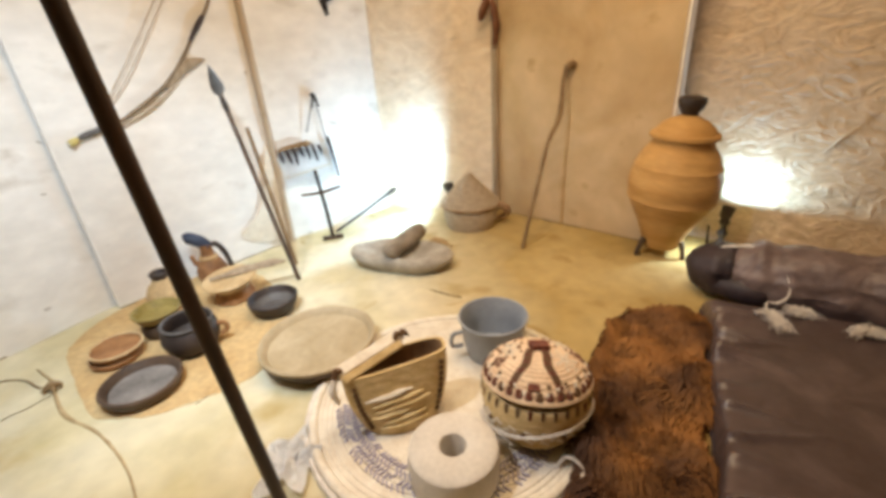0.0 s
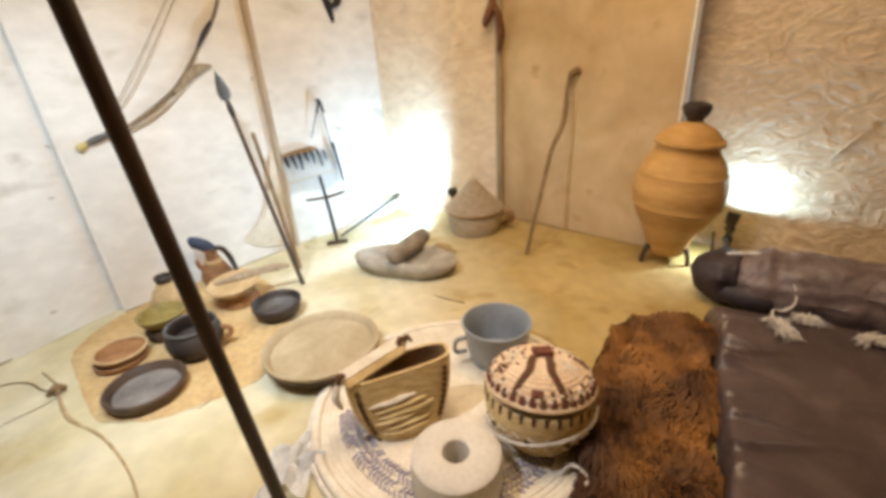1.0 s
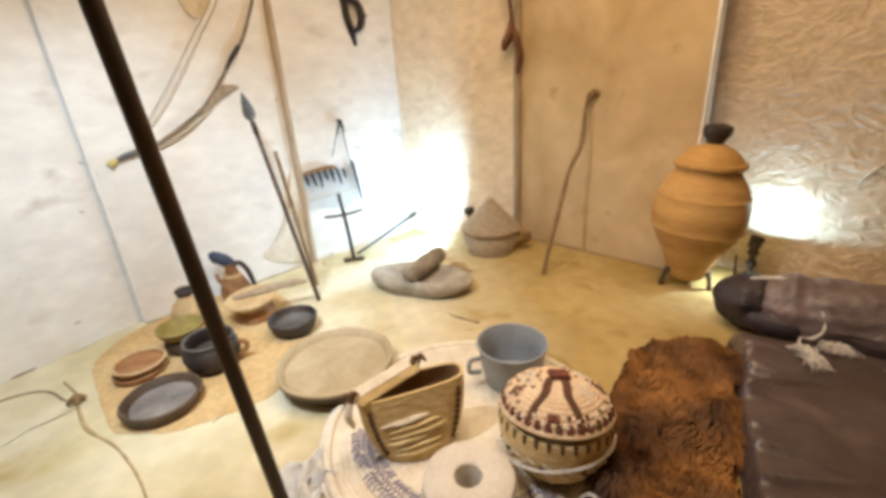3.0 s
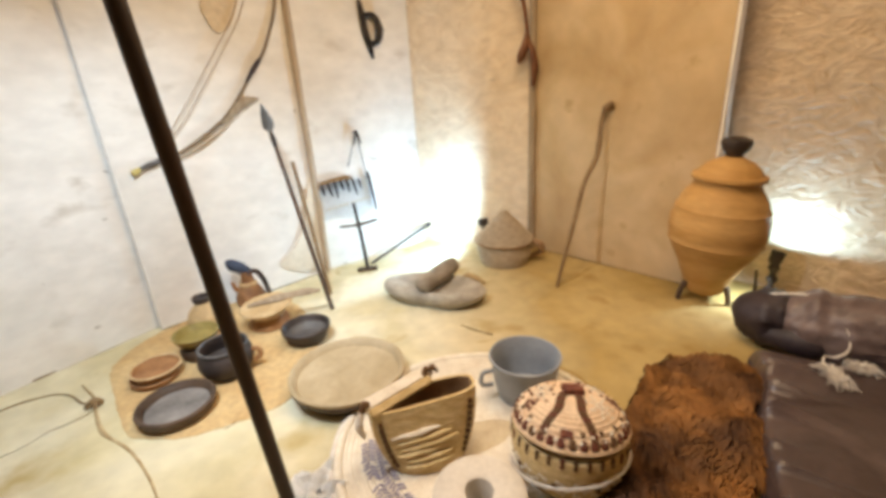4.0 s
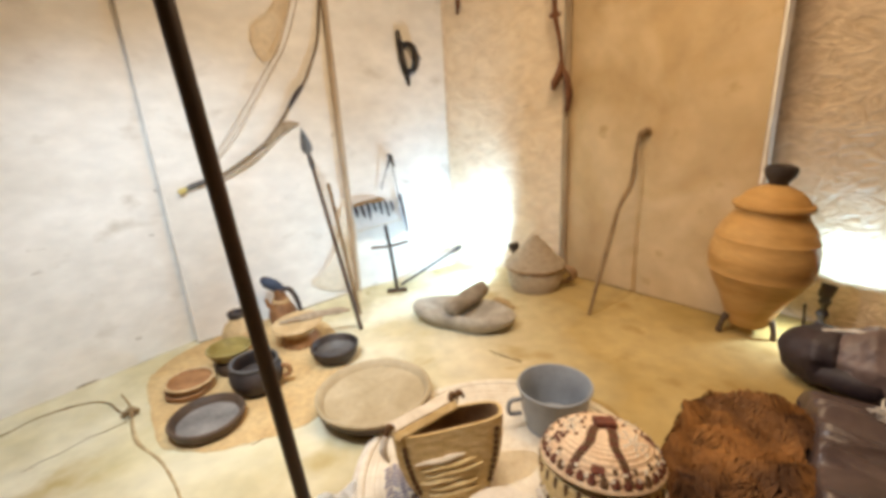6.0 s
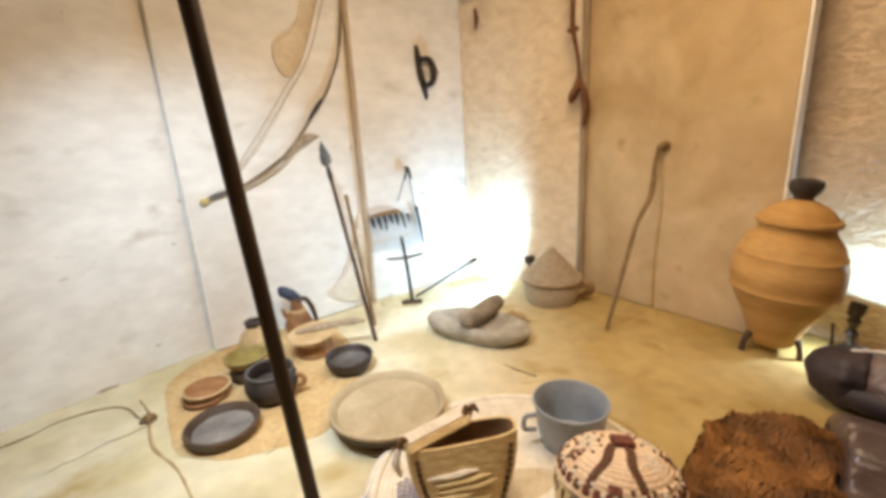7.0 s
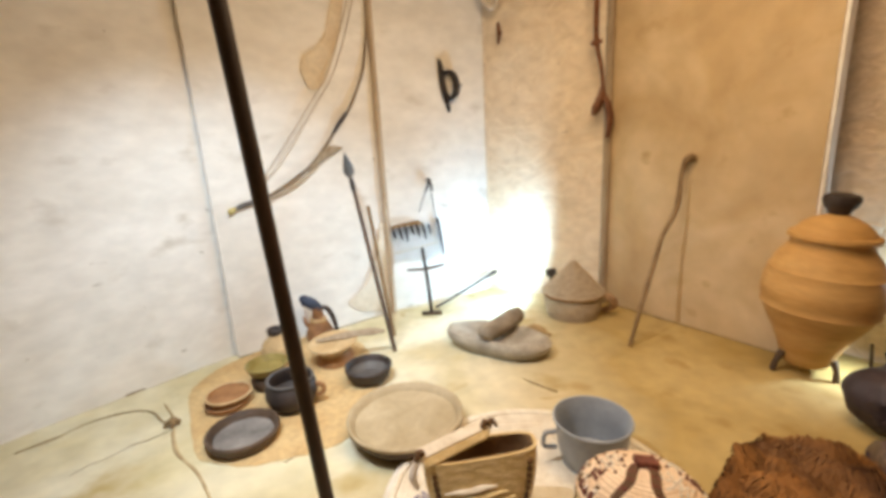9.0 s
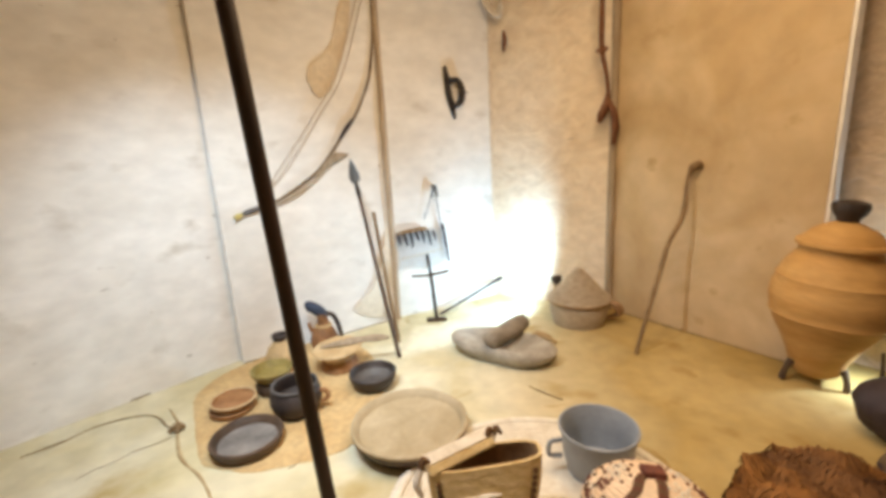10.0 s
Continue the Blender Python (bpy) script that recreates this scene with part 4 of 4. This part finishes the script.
    for i in range(30):
        a = 2 * math.pi * (i + 0.5) / 30
        part("rim_tooth", box((0.010, 0.015, 0.036), (0, 0, 0), 0.003), BROWNSTITCH if i % 5 else DARKSTITCH, lid_part, "dark vertical stitch under the lid", at=pose(0, 0, 0, 0, 0, math.degrees(a)) @ pose(R + 0.003, 0, H + 0.020))
        dab("lid_stitch", 0.186 if i % 2 else 0.176, a + 0.08, (0.016, 0.014, 0.013), PALESTRAW, lid_part, "cream stitch")
    for row, (f, n) in enumerate(((-0.18, 9), (-0.3, 7))):
        for i in range(n):
            a = 2 * math.pi * (i + 0.5 * row) / n
            r = R * math.sqrt(1 - f * f * 0.9) + 0.006
            if row == 0 or i % 3 != 1:
                part("body_stitch", box((0.010, 0.020, 0.020 if row == 0 else 0.012), (0, 0, 0), 0.003), BROWNSTITCH, body, "dark brown stitch", at=pose(0, 0, 0, 0, 0, math.degrees(a)) @ pose(r, 0, H + f * 0.205))
    for row, f in enumerate((-0.10, -0.22, -0.34)):
        for i in range(22):
            a = 2 * math.pi * (i + 0.5 * (row % 2)) / 22
            r = R * math.sqrt(1 - f * f * 0.9) + 0.0065
            part("body_stitch", box((0.006, 0.030, 0.007), (0, 0, 0), 0), PALESTRAW, body, "cream slanting stitch", at=pose(0, 0, 0, 0, 0, math.degrees(a)) @ pose(r, 0, H + f * 0.205, 28 if row % 2 else -28))
    part("cord", tube([(R * 1.04 * math.cos(a), R * 1.04 * math.sin(a), 0.085 - 0.07 * math.sin(a * 0.9)) for a in [radians(d) for d in range(170, 375, 20)]], 0.007, 8, 4, 0.2), WHITECORD, t, "pale carrying cord")


globe_basket()


def metal_pot():
    t = thing("enamel_pot", pose(0.372, 1.695, 0.026), "blue-grey enamel pot with a side handle on the tray", "pot")
    part("body", lathe([(0, 0), (0.112, 0), (0.126, 0.012), (0.145, 0.09), (0.155, 0.185), (0.162, 0.198), (0.164, 0.206), (0.158, 0.210), (0.150, 0.200), (0.138, 0.09), (0.120, 0.018), (0, 0.014)], 60, 0.008, 41.0), BUCKET, t)
    part("rim", ring(0.160, 0.006, 0.206, 60, 8), BUCKET, t)
    part("handle", tube([(-0.153, -0.02, 0.15), (-0.20, -0.03, 0.145), (-0.205, -0.03, 0.085), (-0.152, -0.02, 0.075)], 0.010, 10, 5), BUCKET, t)
    part("base_ring", ring(0.119, 0.008, 0.008, 48, 8), BUCKET, t)


metal_pot()


def paper_scrap():
    """A torn sheet, crumpled into ridges."""
    bm = bmesh.new()
    n, cx, cy = 30, -0.512, 1.215
    prev = None
    for k in range(7):
        cur = []
        for i in range(n):
            a = 2 * math.pi * i / n
            r = (0.115 + 0.05 * noise.noise((2.2 * math.cos(a), 2.2 * math.sin(a), 5)) + 0.03 * math.sin(5 * a + 1)) * (1 - k / 7)
            x, y = r * math.cos(a) * 0.85, r * math.sin(a) * 1.15
            cur.append(bm.verts.new((x, y, 0.012 + max(0, 0.014 + 0.035 * noise.noise((x * 17, y * 17, 2)) + 0.02 * noise.noise((x * 40, y * 40, 8))))))
        if prev:
            for i in range(n):
                bm.faces.new((prev[i], prev[(i + 1) % n], cur[(i + 1) % n], cur[i]))
        prev = cur
    bm.faces.new(prev)
    bmesh.ops.solidify(bm, geom=bm.faces[:], thickness=0.002)
    solid("paper_scrap", bm, PAPER, pose(cx, cy, 0), "crumpled torn white paper scrap on the floor", "paper", smooth=False)


paper_scrap()

# ---------------- bed, bolster and fleece ----------------
BU, BV = Vector((-0.555, -0.832, 0)), Vector((0.832, -0.555, 0))
BC = Vector((1.525, 1.725, 0))
crease_rng = random.Random(9)
CREASES = [(0.02 + 0.052 * k + 0.075 * max(0, k - 9) + crease_rng.uniform(-0.02, 0.02), crease_rng.uniform(-0.30, 0.12), crease_rng.uniform(0.009, 0.021), crease_rng.uniform(0.07, 0.22), crease_rng.uniform(0.014, 0.028)) for k in range(18)]
bm = bmesh.new()
nu, nv = 200, 100
rows = []
for i in range(nu + 1):
    u = -0.14 + 1.86 * i / nu
    row = []
    for j in range(nv + 1):
        v = -0.10 + 1.35 * j / nv
        over = max(0.0, -v)
        head = max(0.0, -u)
        fold = 0.0
        for u0, lean_, high, reach, wide in CREASES:
            off = u - u0 - lean_ * v - 0.022 * math.sin(11 * v + u0 * 23) - 0.012 * noise.noise((u * 9, v * 9, u0))
            fold += 1.5 * high * math.exp(-(off / wide) ** 2) * math.exp(-(max(v, 0) / reach) ** 2)
        z = 0.115 + 0.012 * noise.noise((u * 2.2, v * 2.2, 1)) + 0.005 * noise.noise((u * 7, v * 7, 4)) + fold
        if v < 0.03:
            z *= max(0.03, 1 - ((0.03 - v) / 0.13) ** 2)
        if u < -0.05:
            z *= 0.4 + 6 * (u + 0.15)
        side = -v * 0.75 if v < 0 else 0
        p = BC + BU * u + BV * (v + side + 0.012 * math.sin(u * 9))
        row.append(bm.verts.new((p.x, p.y, max(z, 0.006))))
    rows.append(row)
for i in range(nu):
    for j in range(nv):
        bm.faces.new((rows[i][j], rows[i + 1][j], rows[i + 1][j + 1], rows[i][j + 1]))
edge = bmesh.ops.extrude_edge_only(bm, edges=[e for e in bm.edges if e.is_boundary])
for v in [g for g in edge["geom"] if isinstance(g, bmesh.types.BMVert)]:
    v.co.z = 0.002
bed = thing("leather_bed", Matrix(), "low bed covered with a creased dark brown leather hide", "bed")
part("hide_cover", bm, LEATHER, bed, "creased dark brown leather hide")
mid = BC + BU * 0.9 + BV * 0.62
part("mattress", box((1.5, 1.05, 0.08), (mid.x, mid.y, 0.042), 0.02, turn=pose(0, 0, 0, 0, 0, math.degrees(math.atan2(BU.y, BU.x)))), BLACKLEATHER, bed)
part("seam", tube([BC + BU * u + BV * (-0.028 + 0.012 * math.sin(u * 9)) + Vector((0, 0, 0.010)) for u in np.linspace(-0.1, 1.7, 24)], 0.007, 8, 3, 0.3), BLACKLEATHER, bed, "dark stitched hem")


def bolster():
    t = thing("bolster", pose(1.755, 1.985, 0), "thick black-brown leather bolster with white cords", "bolster")
    ax = Vector((0.72, -0.69, 0)).normalized()
    up = Vector((0, 0, 0.165))

    def crumple(bm, start):
        for v in bm.verts:
            along = v.co.dot(ax)
            away = v.co - ax * along - up
            turn = math.atan2(away.z, away.dot(Vector((0.69, 0.72, 0))))
            fold = 0.020 * noise.noise((along * 8, v.co.z * 6, 2)) + 0.014 * noise.noise((along * 5 + turn, turn * 4, 5)) + 0.006 * noise.noise((along * 26, turn * 9, 7))
            v.co += away.normalized() * fold * min(1.0, max(0.15, (along - start) / 0.12))
        return bm

    pts = [ax * s + Vector((0, 0, z)) for s, z in ((0.03, 0.155), (0.08, 0.160), (0.16, 0.165), (0.3, 0.17), (0.6, 0.185), (0.95, 0.19), (1.15, 0.18))]
    part("sack", crumple(tube(pts, [0.118, 0.150, 0.160, 0.168, 0.184, 0.188, 0.14], 64, 16, 0.2), 0.0), SACK, t, "scuffed brown leather sack")
    ends = [ax * s + Vector((0, 0, z)) for s, z in ((-0.165, 0.135), (-0.155, 0.138), (-0.11, 0.145), (-0.03, 0.152), (0.05, 0.157), (0.12, 0.160))]
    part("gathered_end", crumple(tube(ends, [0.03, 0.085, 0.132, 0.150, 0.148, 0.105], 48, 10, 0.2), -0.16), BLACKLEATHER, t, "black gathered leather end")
    f = Vector((-0.69, -0.72, 0))
    # added black roll that fills in the deep shade between bolster and bed
    part("under_shade", tube([ax * u + f * o + Vector((0, 0, z)) for u, o, z in ((-0.07, 0.04, 0.12), (0.0, 0.085, 0.11), (0.10, 0.115, 0.115), (0.20, 0.125, 0.12), (0.29, 0.10, 0.12))], [0.025, 0.062, 0.072, 0.066, 0.02], 24, 10, 0.5), BLACKLEATHER, t, "black roll standing in for the shade under the bolster")
    loop = [Vector(p) for p in ((0.10, -0.27, 0.290), (0.098, -0.325, 0.235), (0.085, -0.355, 0.175), (0.045, -0.345, 0.135), (0.0, -0.335, 0.140), (-0.05, -0.385, 0.132))]
    part("cord_loop", tube(loop, [0.002, 0.003, 0.006, 0.003, 0.006], 8, 7, 0.6), WHITECORD, t, "frayed white cord loop")
    # white strip in place of the lamp's reflection on the leather
    part("edge_glint", tube([ax * s + f * o + Vector((0, 0, z)) for s, o, z in ((-0.02, 0.03, 0.30), (0.06, 0.02, 0.32), (0.16, 0.02, 0.335))], 0.008, 8, 6, 0.2), WHITECORD, t, "white strip standing in for the glint along the top")


bolster()


def tassel(x, y, ways, label, seed):
    rng = random.Random(seed)
    bm = bmesh.new()
    for dx, dy in ways:
        for k in range(42):
            f = rng.uniform(0.2, 0.85)
            a, b = dx * f + rng.uniform(-0.035, 0.035), dy * f + rng.uniform(-0.035, 0.035)
            tube([(rng.uniform(-0.02, 0.02), rng.uniform(-0.02, 0.02), 0.006 + 0.012 * rng.random()), (a * 0.5 + rng.uniform(-0.02, 0.02), b * 0.5 + rng.uniform(-0.02, 0.02), 0.012 + 0.035 * rng.random()), (a, b, 0.004 + 0.012 * rng.random())], [0.002, 0.0032, 0.0012], 4, 4, 0.8, bm)
    solid("cord_tassel", bm, WHITECORD, pose(x, y, 0.118), label, "tassel", group="white tassels on the bed")


tassel(1.685, 1.53, [(-0.05, -0.10), (0.0, -0.11), (-0.02, 0.08)], "frayed white cotton tassel lying on the leather bed", 1)
tassel(1.83, 1.55, [(0.05, -0.06), (-0.05, 0.02)], "short frayed white cotton tassel on the leather bed", 2)
tassel(1.95, 1.36, [(0.09, -0.03), (-0.06, 0.0), (0.17, -0.10)], "long frayed white cotton tassel on the leather bed", 3)


def fleece():
    """A shaggy skin: an uneven pelt with some thousands of curved locks."""
    rng = random.Random(4)
    outline = spline([(x, y, 0) for x, y in [(0.96, 1.74), (1.10, 1.85), (1.28, 1.84), (1.43, 1.74), (1.32, 1.50), (1.10, 1.16), (0.88, 0.80), (0.66, 0.46), (0.42, 0.50), (0.40, 0.78), (0.52, 1.02), (0.66, 1.25), (0.74, 1.46), (0.84, 1.60), (0.96, 1.74)]], 6)[:-1]

    def inside(x, y):
        c = False
        for a, b in zip(outline, outline[1:] + outline[:1]):
            if (a.y > y) != (b.y > y) and x < (b.x - a.x) * (y - a.y) / (b.y - a.y) + a.x:
                c = not c
        return c

    t = thing("fleece_rug", pose(0.9, 1.2, 0.0), "shaggy brown sheepskin rug lying on the floor", "rug")
    bm = bmesh.new()
    cx, cy = 0.9, 1.2
    prev = None
    for f, h in ((0.97, 0.004), (0.95, 0.03), (0.8, 0.045), (0.5, 0.05), (0.2, 0.05)):
        cur = [bm.verts.new(((e.x - cx) * f, (e.y - cy) * f, h)) for e in outline]
        if prev:
            for i in range(len(cur)):
                bm.faces.new((prev[i], prev[(i + 1) % len(cur)], cur[(i + 1) % len(cur)], cur[i]))
        prev = cur
    bm.faces.new(prev)
    part("pelt", bm, FUR, t)
    verts, faces = [], []
    count = 0
    while count < 26000:
        x, y = rng.uniform(0.38, 1.45), rng.uniform(0.45, 1.97)
        if not inside(x, y):
            continue
        count += 1
        clump = 1.2 * noise.noise((x * 7, y * 7, 0)) + 0.5 * noise.noise((x * 18, y * 18, 3))
        a = 4.2 + 2.6 * noise.noise((x * 4.5, y * 4.5, 7)) + rng.uniform(-0.5, 0.5)
        ln = (0.045 + 0.05 * rng.random()) * (1 + 0.4 * clump)
        wd = 0.0035 + 0.003 * rng.random()
        z = 0.030 + 0.060 * max(0, clump + 0.25)
        dx, dy = math.cos(a), math.sin(a)
        px, py = -dy * wd, dx * wd
        b = len(verts)
        up = 0.015 + 0.02 * rng.random()
        x0, y0 = x - cx, y - cy
        verts += [(x0 - px, y0 - py, z - 0.02), (x0 + px, y0 + py, z - 0.02), (x0 + dx * ln * 0.5 + px, y0 + dy * ln * 0.5 + py, z + up), (x0 + dx * ln * 0.5 - px, y0 + dy * ln * 0.5 - py, z + up), (x0 + dx * ln, y0 + dy * ln, max(0.004, z - 0.005))]
        faces += [(b, b + 1, b + 2, b + 3), (b + 3, b + 2, b + 4)]
    me = bpy.data.meshes.new("fur")
    me.from_pydata(verts, [], faces)
    me.materials.append(FUR)
    ob = new("fur", me)
    ob.parent = t
    tagged(ob, "long curled brown fleece locks", kind="stuff")


fleece()


# ---------------- cracks and twine on the floor ----------------
def line_on_floor(name, pts, r, material, label, category, kind=""):
    bm = tube([(x, y, 0.003) for x, y in pts], r, 6, 6, 0.5, flat=0.6)
    return solid(name, bm, material, Matrix(), label, category, kind)


line_on_floor("twine", [(-1.98, 2.05), (-1.82, 1.92), (-1.77, 1.85), (-1.60, 1.66), (-1.38, 1.52), (-1.15, 1.30), (-0.98, 1.05)], [0.006, 0.009, 0.013, 0.009, 0.008, 0.005], TWINE, "tan-brown twisted twine lying along the floor", "twine")
line_on_floor("floor_crack", [(-2.0, 1.48), (-1.97, 1.55), (-1.92, 1.60), (-1.88, 1.69), (-1.82, 1.74), (-1.75, 1.83)], [0.001, 0.003, 0.0015, 0.003, 0.002], CRACK, "dark crack in the earth floor", "crack", "structure")
line_on_floor("floor_crack", [(-2.45, 1.60), (-2.41, 1.65), (-2.34, 1.74), (-2.30, 1.84), (-2.20, 1.93), (-2.08, 1.98), (-1.97, 1.96), (-1.88, 1.90), (-1.78, 1.86)], [0.004, 0.008, 0.004, 0.009, 0.005, 0.008, 0.004], STICKWOOD, "brown crumbling crack in the earth floor", "crack", "structure")
line_on_floor("floor_crack", [(-1.02, 1.62), (-0.92, 1.75), (-0.80, 1.82)], 0.004, CRACK, "dark crack in the earth floor", "crack", "structure")
line_on_floor("floor_crack", [(0.12, 2.40), (0.20, 2.33), (0.30, 2.26)], 0.004, CRACK, "dark crack in the earth floor", "crack", "structure")
bm = tube([(-0.03, -0.03, 0.01), (0.0, 0.0, 0.03), (0.03, 0.02, 0.012)], [0.010, 0.02, 0.010], 8, 5, 0.4)
tube([(0.02, -0.03, 0.008), (0.0, 0.01, 0.028), (-0.03, 0.03, 0.01)], [0.008, 0.016, 0.008], 8, 5, 0.4, bm)
solid("twine_knot", bm, STICKWOOD, pose(-1.775, 1.86, 0.002), "brown knot of twine on the floor", "twine")
line_on_floor("floor_crack", [(-2.681, 1.592), (-2.561, 1.752), (-2.481, 1.882), (-2.371, 2.032), (-2.261, 2.187), (-2.101, 2.427), (-1.956, 2.629)], [0.016, 0.007, 0.014, 0.005, 0.012, 0.006, 0.008], STICKWOOD, "dark gap along the foot of the wall", "crack", "structure")
line_on_floor("floor_crack", [(-1.86, 2.62), (-1.60, 2.86), (-1.30, 3.14), (-0.98, 3.44)], [0.003, 0.002, 0.004, 0.002], CRACK, "dark gap along the foot of the wall", "crack", "structure")
line_on_floor("floor_crack", [(0.90, 3.66), (1.20, 3.33), (1.50, 3.0), (1.74, 2.73)], [0.003, 0.005, 0.002, 0.003], CRACK, "dark gap along the foot of the wall", "crack", "structure")
solid("cotton_string", tube([(-0.06, 0.10, 0.03), (-0.02, 0.05, 0.028), (0.03, 0.05, 0.07), (0.06, 0.0, 0.075), (0.04, -0.04, 0.06), (0.0, -0.03, 0.03)], 0.006, 8, 6, 0.2), WHITECORD, pose(0.45, 0.97, 0), "loose white cotton string looping off the tray", "string")
solid("dry_reed", tube([(-0.045, 0.055, -0.10), (-0.01, 0.0, 0.0), (0.03, -0.045, 0.075)], [0.004, 0.006, 0.003], 8, 5, 0.2), PALESTRAW, pose(2.535, 2.215, 0.79), "dry pale reed stuck in the rough plaster", "reed")
